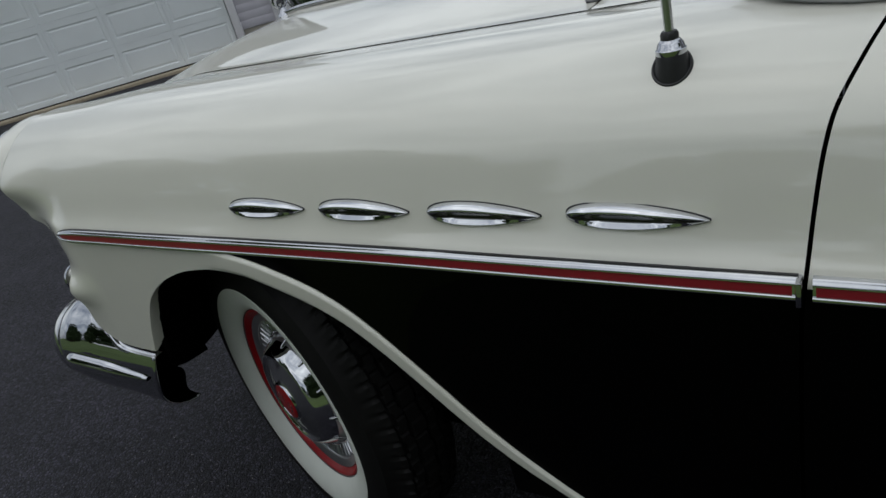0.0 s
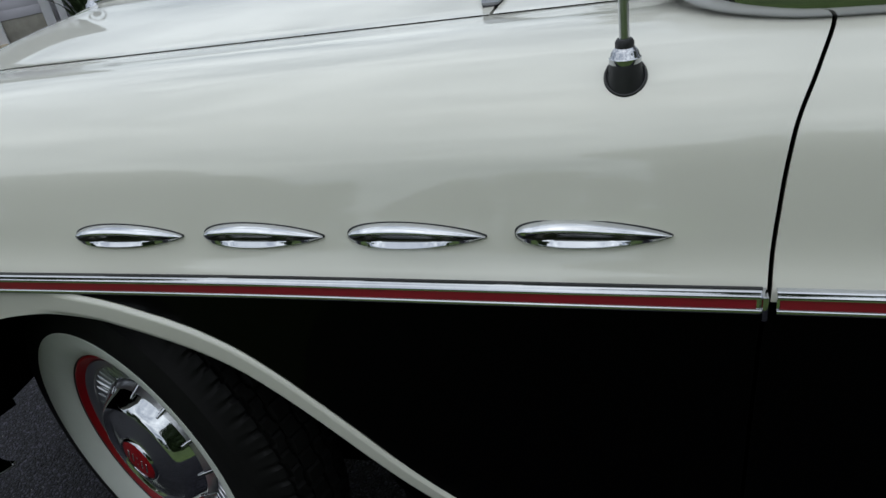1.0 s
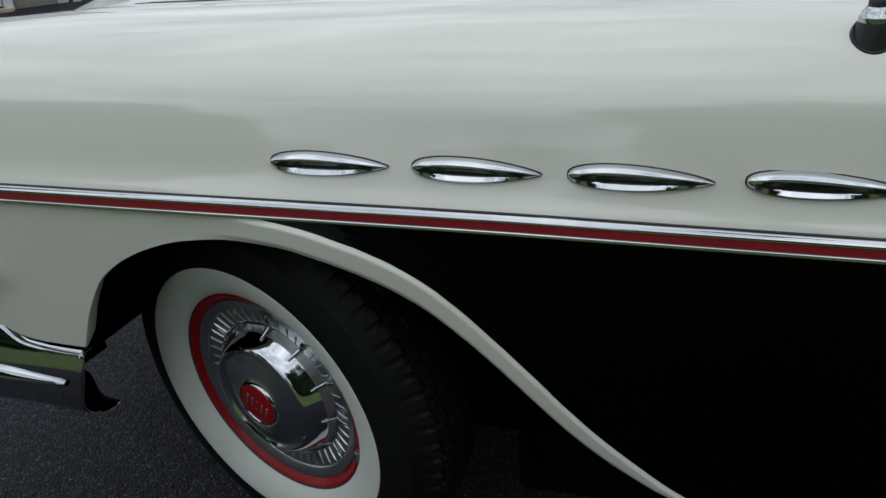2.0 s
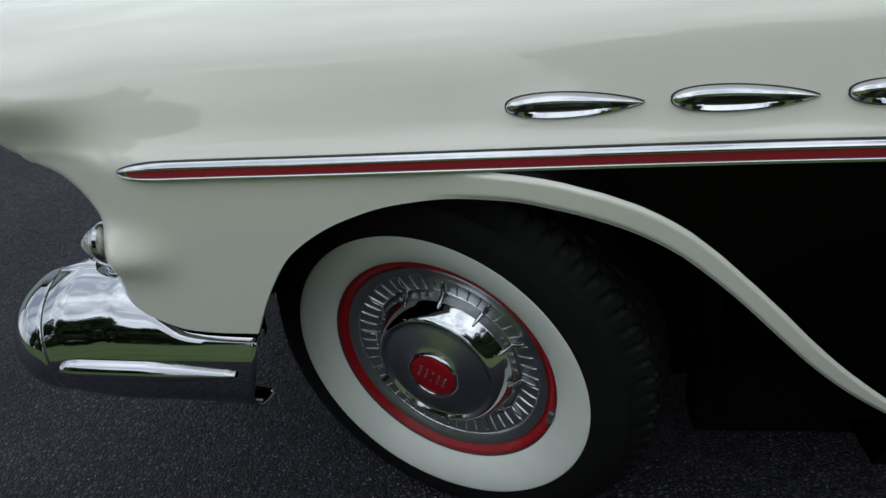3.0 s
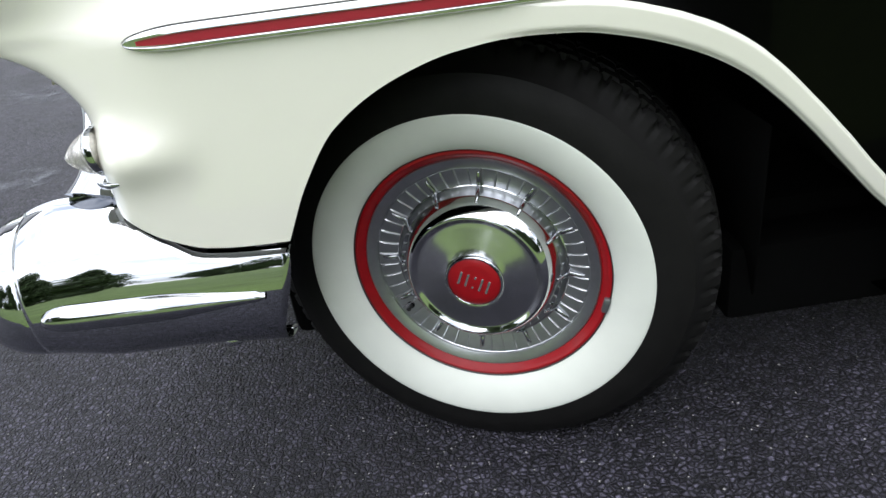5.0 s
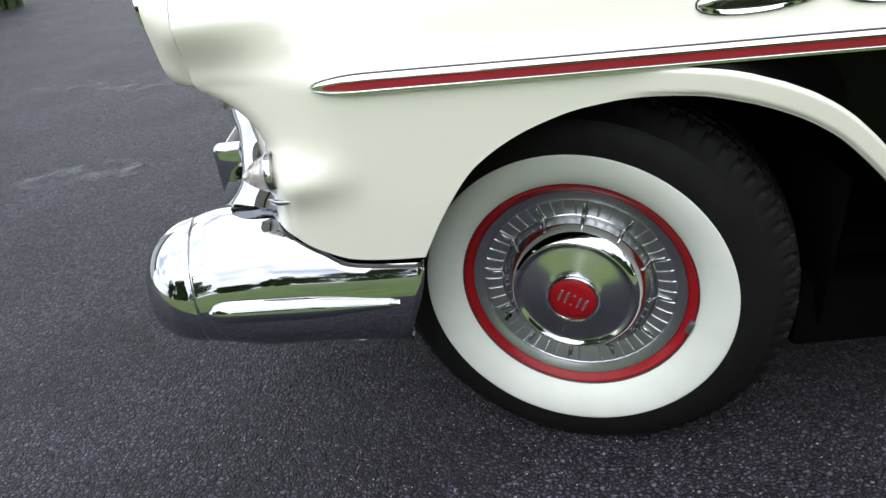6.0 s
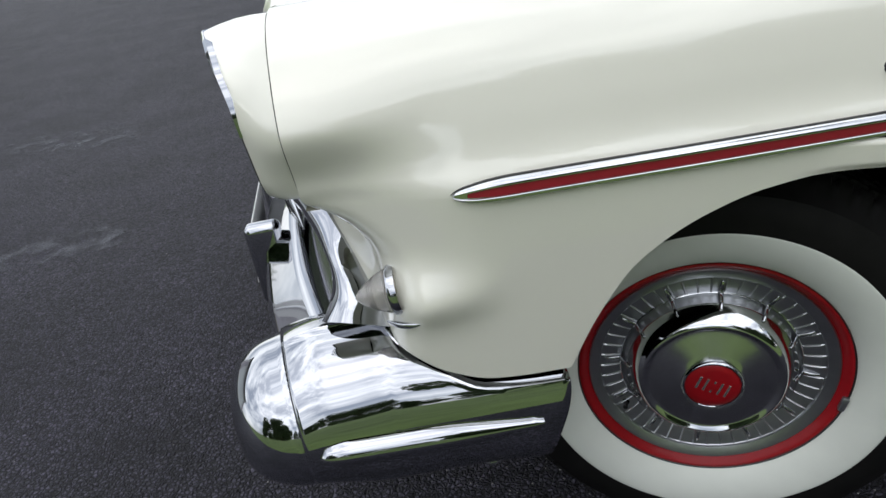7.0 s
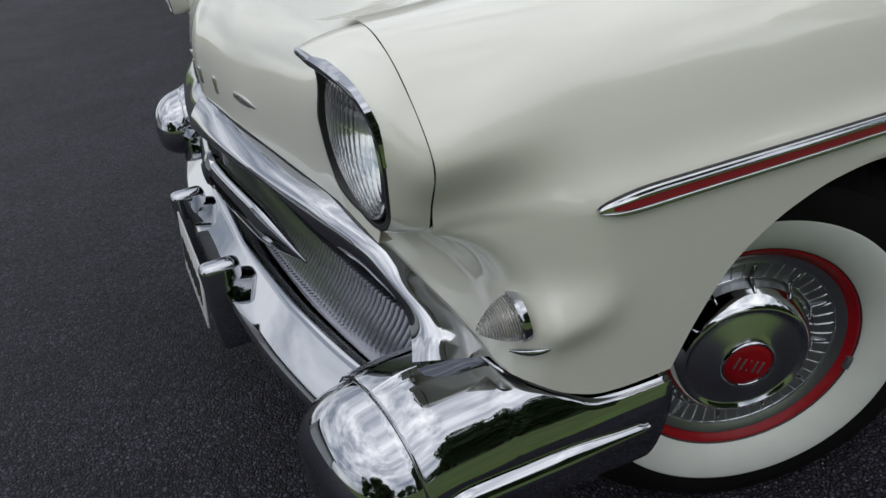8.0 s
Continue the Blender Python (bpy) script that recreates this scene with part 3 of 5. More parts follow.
RIM = [(-0.050, 0.806), (-0.057, 0.825), (-0.063, 0.848), (-0.069, 0.875), (-0.069, 0.899), (-0.061, 0.924), (-0.050, 0.941), (-0.031, 0.954), (0.001, 0.965), (0.059, 0.975),
       (0.088, 0.962), (0.109, 0.930), (0.122, 0.890), (0.125, 0.850), (0.119, 0.810), (0.099, 0.783), (0.050, 0.769), (0.0, 0.772), (-0.030, 0.786)]
rim_ahead = curve_of([0.76, 0.80, 0.838, 0.899, 0.924, 0.942, 0.954, 0.965, 0.976], [-0.596, -0.594, -0.595, -0.598, -0.602, -0.607, -0.611, -0.618, -0.632])


def rim_x(y, z):
    return float(rim_ahead(z)) - 0.018 * max(0, y - 0.05) / 0.1 * smooth01((0.95 - z) / 0.08)


def headlamp_parts():
    n = 96
    seam, rim = spline(SEAM, n, True), spline(RIM, n, True)
    cy, cz = 0.041, 0.868
    pull = lambda a, d: a + (np.array((cy, cz)) - a) / np.linalg.norm(np.array((cy, cz)) - a) * d
    house = [[(-0.5440, *pull(a, 0.012)) for a in seam], [(-0.5541, *pull(a, 0.0016)) for a in seam], [(-0.5542, *a) for a in seam]]
    for k in (0.25, 0.5, 0.75, 0.93, 1.0):
        house.append([(-0.5542 + (rim_x(*b) + 0.5542) * k, *(a + (b - a) * k + 0.004 * math.sin(math.pi * k) * (a - (cy, cz)) / 0.12)) for a, b in zip(seam, rim)])
    out = {"housing": grid_mesh(house, wrap_v=True)}
    gas = []
    for x, inset in ((-0.5460, 0.0012), (-0.5546, 0.0012), (-0.5546, 0.006)):
        gas.append([(x, *(a + (np.array((cy, cz)) - a) / np.linalg.norm(np.array((cy, cz)) - a) * inset)) for a in seam])
    out["gasket"] = grid_mesh(gas, wrap_v=True)
    # black rubber seal all round, with a bright brow strip over its upper outer edge
    inward = lambda b, d: np.array((b[0], b[1])) + (np.array((cy, cz)) - b) / np.linalg.norm(np.array((cy, cz)) - b) * d
    out["dark_edge"] = grid_mesh([[(rim_x(*b) + dx, *inward(b, inset)) for b in rim] for inset, dx in ((0.001, 0.006), (0.0012, 0.0005), (0.0035, -0.0025), (0.0075, -0.002), (0.010, 0.004), (0.010, 0.012))], wrap_v=True)
    strip = spline(RIM[3:10], 44)
    rows = []
    for i, b in enumerate(strip):
        k = 0.12 + 0.88 * float(smooth01(i / 30)) - 0.25 * float(smooth01((i - 36) / 8))
        wide = 0.011 * k
        rows.append([(rim_x(*b) + 0.005, *inward(b, -0.0012)), (rim_x(*b) - 0.0025, *inward(b, -0.0010)), (rim_x(*b) - 0.0065 * k, *inward(b, 0.25 * wide)),
                     (rim_x(*b) - 0.0070 * k, *inward(b, 0.6 * wide)), (rim_x(*b) - 0.0055 * k, *inward(b, 0.9 * wide)), (rim_x(*b) - 0.001, *inward(b, wide)), (rim_x(*b) + 0.005, *inward(b, wide))])
    out["bezel"] = grid_mesh(rows)
    well = []
    for k in (0.0, 0.5, 1.0):
        row = []
        for i, b in enumerate(rim):
            d = Vector((b[0] - cy, b[1] - cz))
            a = math.atan2(d.y, d.x)
            p = Vector((b[0], b[1])) - d.normalized() * 0.0098
            q = Vector((cy + 0.091 * math.cos(a), cz + 0.091 * math.sin(a)))
            r = p + (q - p) * k
            row.append((rim_x(*b) + 0.006 + ((-0.593) - rim_x(*b) - 0.006) * k, r.x, r.y))
        well.append(row)
    out["well"] = grid_mesh(well, wrap_v=True)
    ring = []
    for r, dx in ((0.0935, 0.002), (0.0932, -0.003), (0.0915, -0.005), (0.0890, -0.004), (0.0885, 0.002)):
        ring.append([(-0.593 + dx, cy + r * math.cos(a), cz + r * math.sin(a)) for a in np.linspace(0, 2 * math.pi, 72, endpoint=False)])
    out["ring"] = grid_mesh(ring, wrap_v=True)
    lens = []
    ys = np.linspace(-1, 1, 121)
    for z in np.linspace(-1, 1, 61):
        row = []
        for y in ys:
            s = math.sqrt(max(1e-6, 1 - z * z)) if abs(z) < 1 else 0.02
            yy, zz = y * s * 0.0892, z * 0.0892
            r2 = (yy * yy + zz * zz) / 0.0892 ** 2
            flute = 0.0007 * abs(math.sin(math.pi * (yy + 0.1) / 0.0105)) - 0.0010 * (abs((zz + 0.4) % 0.017 - 0.0085) < 0.0010)
            row.append((-0.596 - 0.019 * (1 - r2) - flute, cy + yy, cz + zz))
        lens.append(row)
    out["lens"] = grid_mesh(lens)
    bowl = []
    for r in np.linspace(0.002, 0.088, 14):
        bowl.append([(-0.593 + 0.055 * (1 - (r / 0.088) ** 2), cy + r * math.cos(a), cz + r * math.sin(a)) for a in np.linspace(0, 2 * math.pi, 48, endpoint=False)])
    out["bowl"] = grid_mesh(bowl, wrap_v=True)
    return out


hp = headlamp_parts()
lamps = both("headlamp_housing", hp["housing"], PAINT, car, "ivory painted headlamp surround with a peaked brow")
for i, lamp in enumerate(lamps):
    side = (lambda bm: bm.copy()) if i == 0 else mirrored
    part("bezel", side(hp["bezel"]), CHROME, lamp, "chrome strip along the headlamp brow")
    part("dark_edge", side(hp["dark_edge"]), BLACK_RUBBER, lamp, "black rubber headlamp seal")
    part("seam_gasket", side(hp["gasket"]), UNDER, lamp, "thin dark seam behind the headlamp")
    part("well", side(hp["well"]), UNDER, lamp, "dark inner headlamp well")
    part("retaining_ring", side(hp["ring"]), WORN_CHROME, lamp, "chrome retaining ring")
    part("reflector", side(hp["bowl"]), REFLECTOR, lamp, "silvered reflector")
    part("lens", side(hp["lens"]), CLEAR, lamp, "clear fluted glass headlamp lens", thick=0.002)

# ---- turn signals ----
def signal_parts():
    m = pose(-0.466, -0.073, 0.645, 0, 0, -7) @ pose(0, 0, 0, 0, -7, 0)   # local -x points ahead
    lens, bez = [], []
    prof = [(0.0, 0.0300), (0.006, 0.0292), (0.015, 0.0266), (0.025, 0.0222), (0.034, 0.0168), (0.042, 0.0110), (0.048, 0.0058), (0.052, 0.0008)]
    s = np.array(prof)
    hs = np.linspace(0, 0.052, 72)
    rs = np.interp(hs, s[:, 0], s[:, 1]) + 0.0006 * np.sin(hs / 0.0030 * 2 * math.pi)
    rs[-1] = 0.0004
    for h, r in zip(hs, rs):
        lens.append([m @ Vector((-h, r * math.cos(a), r * math.sin(a))) for a in np.linspace(0, 2 * math.pi, 48, endpoint=False)])
    for h, r in ((0.008, 0.0330), (0.002, 0.0338), (-0.0010, 0.0338), (-0.0030, 0.0328), (-0.0035, 0.0312), (0.001, 0.0298)):
        bez.append([m @ Vector((h, r * math.cos(a), r * math.sin(a))) for a in np.linspace(0, 2 * math.pi, 48, endpoint=False)])
    return grid_mesh(lens, wrap_v=True), grid_mesh(bez, wrap_v=True)


lens, bez = signal_parts()
sigs = both("turn_signal", bez, CHROME, car, "turn signal with chrome bezel and clear cone lens")
for s_, bm in zip(sigs, (lens.copy(), mirrored(lens))):
    part("lens", bm, LENS, s_, "clear ribbed pointed lens", thick=0.0015)
dish = grid_mesh([[pose(-0.466, -0.073, 0.645, 0, 0, -7) @ Vector((h, r * math.cos(a), r * math.sin(a))) for a in np.linspace(0, 2 * math.pi, 40, endpoint=False)] for h, r in ((-0.001, 0.0295), (0.004, 0.024), (0.007, 0.012), (0.008, 0.0005))], wrap_v=True)
for s_, bm in zip(sigs, (dish.copy(), mirrored(dish))):
    part("reflector", bm, material("silvered_signal_dish", (0.62, 0.60, 0.57), 0.3, 0.9, grain=(200, 0.2)), s_, "silvered reflector dish")
bulb = bmesh.new()
bmesh.ops.create_uvsphere(bulb, u_segments=16, v_segments=10, radius=0.011)
bmesh.ops.scale(bulb, vec=(1.4, 1, 1), verts=bulb.verts)
bmesh.ops.translate(bulb, vec=(-0.468, -0.072, 0.644), verts=bulb.verts)
for s_, bm in zip(sigs, (bulb.copy(), mirrored(bulb))):
    part("inner_lamp", bm, material("frosted_lamp", (0.5, 0.46, 0.42), 0.4), s_, "frosted inner lamp")
path = spline([(-0.482, -0.082, 0.605), (-0.468, -0.0965, 0.606), (-0.455, -0.1060, 0.608), (-0.441, -0.1115, 0.610)], 20)
spear = sweep_tube(path, round_section(0.007, 0.009, 14), scale=[max(0.1, math.sin(math.pi * (i + 0.6) / 20.2)) ** 0.6 for i in range(20)])
for s_, bm in zip(sigs, (spear.copy(), mirrored(spear))):
    part("spear", bm, CHROME, s_, "small chrome spear")

# ---- grille ----
def surround_edges():
    """The bar's rear upper edge and its front lower edge, from the foot on the bumper to the middle."""
    st = [((-0.483, -0.035, 0.5640), (-0.576, 0.008, 0.5640)), ((-0.490, -0.014, 0.578), (-0.564, 0.036, 0.577)),
          ((-0.498, 0.005, 0.592), (-0.557, 0.057, 0.590)), ((-0.508, 0.035, 0.611), (-0.557, 0.086, 0.602)),
          ((-0.521, 0.080, 0.630), (-0.565, 0.127, 0.613)), ((-0.536, 0.117, 0.652), (-0.577, 0.177, 0.622)),
          ((-0.556, 0.172, 0.676), (-0.592, 0.215, 0.634))]
    for y, x, z in ((0.27, -0.617, 0.657), (0.40, -0.650, 0.680), (0.55, -0.682, 0.686), (0.70, -0.708, 0.681)):
        st.append(((lip_x(y) + 0.004, y, lip_z(y) - 0.005), (x, y, z)))
    st.append(((lip_x(0.83) + 0.004, mid_y(-0.676), lip_z(0.83) - 0.005), (-0.724, mid_y(-0.724), 0.674)))
    return spline([a + b for a, b in st], 90)


def surround_mesh():
    e = surround_edges()
    rows = []
    for i in range(90):
        u, l = Vector(e[i][:3]), Vector(e[i][3:])
        c = [(Vector(e[j][:3]) + Vector(e[j][3:])) / 2 for j in (max(i - 8, 0), min(i + 8, 89))]
        d = (c[1] - c[0]).normalized()
        k = float(smooth01((i - 24) / 32))
        out = Vector((-0.75 - 0.10 * k, -0.45 + 0.35 * k, 0.45))
        out = (out - d * out.dot(d)).normalized()
        row = []
        for t in 0.5 - 0.5 * np.cos(np.linspace(0, math.pi, 27)):
            swell = 0.016 * math.sin(math.pi * t) * (1 - k) + 0.011 * (1 - abs(2 * t - 1) ** 3) * k
            row.append(u + (l - u) * t + out * (swell + 0.003))
        row += [l - out * 0.012, u - out * 0.012]
        rows.append(row)
    bm = grid_mesh(rows, wrap_v=True)
    bm.verts.ensure_lookup_table()
    bm.faces.new([bm.verts[j] for j in range(29)])
    return whole(bm)


sur = surround_mesh()
grille = part("grille_surround", sur, CHROME, car, "wide chrome grille surround bar")

# near-black sheet in place of the shaded depth behind the fins
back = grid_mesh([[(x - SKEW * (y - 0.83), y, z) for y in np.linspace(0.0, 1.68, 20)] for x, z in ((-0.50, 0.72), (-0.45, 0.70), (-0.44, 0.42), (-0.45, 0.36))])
part("grille_back", back, UNDER, grille, "near-black sheet standing in for the shade behind the grille")


rows = []
for i, q in enumerate(surround_edges()[2:]):
    l, k = Vector(q[3:]), float(smooth01((i - 22) / 26))
    step = Vector((0.001, 0.004, -0.002)) * (1 - k) + Vector((0.012, 0.002, -0.018)) * k
    rows.append([l + Vector((0.006, 0.0, 0.003)), l + step * 0.08 + Vector((-0.001, 0, 0)), l + step * 0.5 + Vector((-0.002, 0, 0)), l + step, l + step + Vector((0.012, 0.004, 0.0))])
both("grille_inner_trim", grid_mesh(rows), GREY_TRIM, grille, "grey inner trim under the grille bar", thick=0.002)
grille_ahead = curve_of([0.02, 0.10, 0.225, 0.33, 0.55, 0.83], [-0.528, -0.545, -0.577, -0.594, -0.624, -0.648])


def grille_x(y):
    return float(grille_ahead(min(y, 1.66 - y))) - (0.07 * (y - 0.83) if y > 0.83 else 0.0)


def fin_bank(stations):
    rows = []
    for z, dx, w in stations:
        rows.append([(dx - 0.011, 0.0, z), (dx - 0.004, -w, z), (dx + 0.010, -w, z), (dx + 0.010, w, z), (dx - 0.004, w, z)])
    return rows


fin_top = curve_of([0.03, 0.06, 0.087, 0.127, 0.177, 0.215, 0.24], [0.576, 0.592, 0.605, 0.616, 0.626, 0.640, 0.662])


def fin_rows(zs, dxs, top=1.0):
    f = curve_of(zs, dxs)
    return fin_bank([(z, float(f(z)), 0.0024 if i in (0, 12) else 0.0032) for i, z in enumerate(np.linspace(min(zs[-1], top), zs[0], 13))])


def fin_mesh(top=1.0):
    """One fin: the upper leaf sweeps back towards its foot, the lower one forward again."""
    gb = grid_mesh(fin_rows([0.566, 0.573, 0.585, 0.603, 0.622, 0.641, 0.662], [0.040, 0.036, 0.031, 0.021, 0.009, -0.002, -0.008], top), wrap_v=True)
    grid_mesh(fin_rows([0.452, 0.47, 0.49, 0.505, 0.518, 0.530], [-0.008, 0.004, 0.018, 0.030, 0.038, 0.043]), wrap_v=True, bm=gb)
    bmesh.ops.recalc_face_normals(gb, faces=gb.faces)
    gm = bpy.data.meshes.new("grille_bar")
    gb.to_mesh(gm)
    gb.free()
    gm.materials.append(FIN)
    gm.shade_smooth()
    gm.set_sharp_from_angle(angle=radians(35))
    return gm


full_fin = fin_mesh()
for k in range(126):
    y = 0.036 + k * 0.0125
    edge_y = min(y, 1.66 - y)
    o = new("grille_bar", full_fin if edge_y > 0.235 else fin_mesh(float(fin_top(edge_y))))
    o.parent, o.location = grille, (grille_x(y), y, 0)

# horizontal wing bar and centre emblem
def wing_path():
    return [(-0.628, 0.366, 0.549), (-0.645, 0.45, 0.553), (-0.668, 0.58, 0.556), (-0.690, 0.72, 0.560), (-0.702, 0.815, 0.563)]


wp = spline(wing_path(), 40)
wing = sweep_tube(wp, round_section(0.040, 0.080, 24, 2.4), scale=[0.08 + 0.92 * float(smooth01(i / 17)) ** 0.7 for i in range(40)])
both("grille_wing", wing, CHROME, grille, "pointed chrome grille wing bar")
# near-black strip laid slightly proud of the bar's front
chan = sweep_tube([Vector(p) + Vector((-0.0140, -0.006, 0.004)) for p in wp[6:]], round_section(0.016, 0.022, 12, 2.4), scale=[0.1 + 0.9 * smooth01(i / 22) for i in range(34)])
both("wing_dark_strip", chan, UNDER, grille, "near-black strip along the front of the wing bar")
emb = lathe([(0.0, 0.016), (0.02, 0.015), (0.034, 0.010), (0.044, 0.002), (0.046, -0.01)], 40)
part("emblem_rim", emb, CHROME, grille, "round chrome grille emblem", at=pose(-0.712, mid_y(-0.71), 0.570, 0, 0, -88))
emb = lathe([(0.0, 0.018), (0.012, 0.0178), (0.022, 0.016), (0.026, 0.012)], 32)
part("emblem_centre", emb, BLACK_RUBBER, grille, "dark emblem centre", at=pose(-0.713, mid_y(-0.71), 0.570, 0, 0, -88))

def nose_x_at(y, z):
    """How far ahead the hood's nose stands at a place across and a height."""
    q = (min(y, 1.66 - y) - 0.288) / (mid_y(-0.6) - 0.288)
    pts = [hood_point(q, v) for v in np.linspace(0.6, 1, 120)]
    p = min(pts, key=lambda p: abs(p[2] - z))
    return p[0] - (0.07 * (y - 0.83) if y > 0.83 else 0.0)


# plain bars where the maker's letters stand on the hood's nose
for k, (y, w) in enumerate(((1.055, 0.022), (0.965, 0.022), (0.875, 0.009), (0.800, 0.022), (0.702, 0.022))):
    part("nose_letter_bar", block((0.006, w, 0.032), 0.0015, (nose_x_at(y, 0.786), y, 0.786)), SILVER_BAR, hood, "small silver bar on the hood nose")
sp = sweep_tube(spline([(nose_x_at(y, z), y, z) for y, z in ((0.604, 0.787), (0.56, 0.783), (0.515, 0.779))], 14), round_section(0.008, 0.018, 12), scale=[max(0.12, math.sin(math.pi * (0.25 + 0.75 * i / 13))) for i in range(14)])
both("nose_dart", sp, SILVER_BAR, hood, "small silver dart on the hood nose")

# ---- front bumper ----
bumper_top = curve_of([-0.62, -0.56, -0.50, -0.475, -0.42, -0.371, -0.31, -0.25], [0.556, 0.562, 0.560, 0.546, 0.514, 0.490, 0.483, 0.480])
PY, PA = 0.000, 0.127
PZ = curve_of([-0.75, -0.64, -0.52, -0.25], [0.428, 0.426, 0.408, 0.406])


pb_top = curve_of([-0.75, -0.645, -0.58, -0.50, -0.44, -0.25], [0.106, 0.112, 0.141, 0.152, 0.147, 0.140])
pb_low = curve_of([-0.75, -0.62, -0.45, -0.26], [0.080, 0.083, 0.084, 0.100])


def pod_power(x):
    """The section grows squarer from the rounded end towards the wheel."""
    return 2 / (2.3 + 0.2 * float(smooth01((x + 0.62) / 0.16)))


def pod_ring(x, k, n=64):
    """Full ring of the bumper's rounded end at x, k times its size."""
    out = []
    for a in np.linspace(0, 2 * math.pi, n, endpoint=False):
        c, s = math.cos(a), math.sin(a)
        y = PY - (PA if c > 0 else 0.115) * k * math.copysign(abs(c) ** pod_power(x), c)
        out.append((x - 0.15 * (y + PA) * float(smooth01((-0.60 - x) / 0.04)), y, float(PZ(x)) - 0.004 * (1 - k) + float((pb_top if s > 0 else pb_low)(x)) * k * math.copysign(abs(s) ** pod_power(x), s)))
    return out


def bumper_end_meshes():
    tip = []
    for u in np.linspace(0, 1, 24):
        a = u * math.pi / 2
        x = -0.628 - 0.094 * math.sin(a)
        tip.append(pod_ring(x, max(0.01, math.cos(a) ** 0.62)))
    tip.insert(0, pod_ring(-0.622, 0.985))
    wing = []
    for x in np.concatenate([np.linspace(-0.625, -0.44, 30), np.linspace(-0.43, -0.256, 16)]):
        zt = float(bumper_top(x))
        row = []
        up, down, mid = float(pb_top(x)), float(pb_low(x)), float(PZ(x))
        lean = 0.15 * float(smooth01((-0.56 - x) / 0.06))
        trim = float(smooth01((x + 0.42) / 0.14))
        start = 0.06 + 0.21 * trim
        for z in np.linspace(0, 1, 40):
            a = -math.pi / 2 + start + (math.asin(min(1.0, (zt - mid) / up)) + math.pi / 2 - start) * z
            c, s = math.cos(a), math.sin(a)
            yy = PY - PA * abs(c) ** pod_power(x)
            zz = mid + (up if s > 0 else down) * math.copysign(abs(s) ** pod_power(x), s)
            zz = min(zz, zt)
            row.append((x - lean * (yy + PA) - 0.036 * smooth01((0.48 - zz) / 0.15) * smooth01((x + 0.44) / 0.18), yy, zz))
        lip = row[-1]
        row.append((lip[0], lip[1] + 0.004, lip[2] + 0.003))
        inner = smooth01((-0.44 - x) / 0.05)
        for f in (0.2, 0.4, 0.6, 0.8, 1.0):
            th = 1.3 * f
            ry, rz = PY + 0.115 * math.sin(th) ** pod_power(x), mid + up * math.cos(th) ** pod_power(x)
            row.append((lip[0] - lean * (ry - lip[1]) * inner, lip[1] + 0.004 + 0.014 * f + (ry - lip[1] - 0.004) * inner, lip[2] + 0.002 + (rz - lip[2] - 0.002) * inner))
        row.insert(0, (row[0][0], row[0][1] + 0.03 - 0.025 * trim, row[0][2] + 0.005))
        wing.append(row)
    return grid_mesh(tip, wrap_v=True), grid_mesh(wing)


tip, wing = bumper_end_meshes()
bpath = [(-0.640, 0.10, 0.405), (-0.664, 0.20, 0.398), (-0.701, 0.38, 0.394), (-0.724, 0.55, 0.393), (-0.739, 0.70, 0.393), (-0.744, mid_y(-0.744), 0.393)]
bpath = spline(bpath + [tuple(flip(p)) for p in bpath[-2::-1]], 90)
BAR = [(-0.037, -0.014), (-0.0365, -0.002), (-0.031, 0.007), (-0.022, 0.014), (0.030, 0.052), (0.037, 0.057), (0.046, 0.059), (0.062, 0.058), (0.086, 0.054),
       (0.092, 0.047), (0.080, 0.030), (0.054, -0.046), (0.051, -0.053), (0.042, -0.056), (-0.010, -0.056), (-0.020, -0.053), (-0.030, -0.036)]
cbar = sweep_tube(bpath, BAR)
bumper = part("bumper_bar", cbar, CHROME, car, "chrome front bumper centre bar")
both("bumper_nose", tip, CHROME, bumper, "rounded chrome bumper end cap")
both("bumper_wing", wing, CHROME, bumper, "chrome bumper end wrapping round the fender", thick=0.0025)
rib = []
rx = np.linspace(-0.607, -0.300, 50)
for i, x in enumerate(rx):
    u = i / 49
    hh = 0.0190 * (1 - (1 - min(1, u / 0.14)) ** 2) ** 0.5 * (1 - 0.62 * smooth01((u - 0.5) / 0.5)) * (1 if u < 0.97 else 0.6)
    zc = 0.439 - 0.013 * u
    rib.append([(x, -0.1255 - 0.0135 * math.sqrt(max(0, 1 - w * w)) * (0.4 + 0.6 * hh / 0.0135), zc + (hh + 0.0006) * w) for w in np.linspace(-1, 1, 15)])
both("bumper_rib", grid_mesh(rib), CHROME, bumper, "raised chrome rib on the bumper end")
bolt = lathe([(0.0, 0.007), (0.008, 0.006), (0.012, 0.003), (0.0135, 0.0), (0.0135, -0.004)], 24)
part("bolt", bolt, WORN_CHROME, bumper, "chrome bumper bolt", at=pose(-0.374, -0.0945, 0.337, 46, 0, 0))
guard = block((0.082, 0.044, 0.205), 0.016, (-0.761, 0.624, 0.362), segs=5)
both("bumper_guard", guard, CHROME, bumper, "upright chrome bumper guard")
plate = tagged(part("plate", block((0.004, 0.305, 0.152), 0.0015), material("plate_white", (0.62, 0.62, 0.60), 0.4, grain=(30, 0.1)), bumper, "white licence plate with dark bars"), "")
plate.matrix_basis = pose(-0.812, mid_y(-0.806), 0.362, 0, 8, 2)
bars = None
for k in range(6):
    bars = block((0.002, 0.022, 0.06), 0.0, (-0.003, -0.11 + 0.044 * k, -0.005), bars)
part("plate_bars", bars, BLACK_RUBBER, plate, "dark bars across the plate", flat=True)

# ---- front wheels ----
STEER = 19.3
WHEEL_Z = 0.334


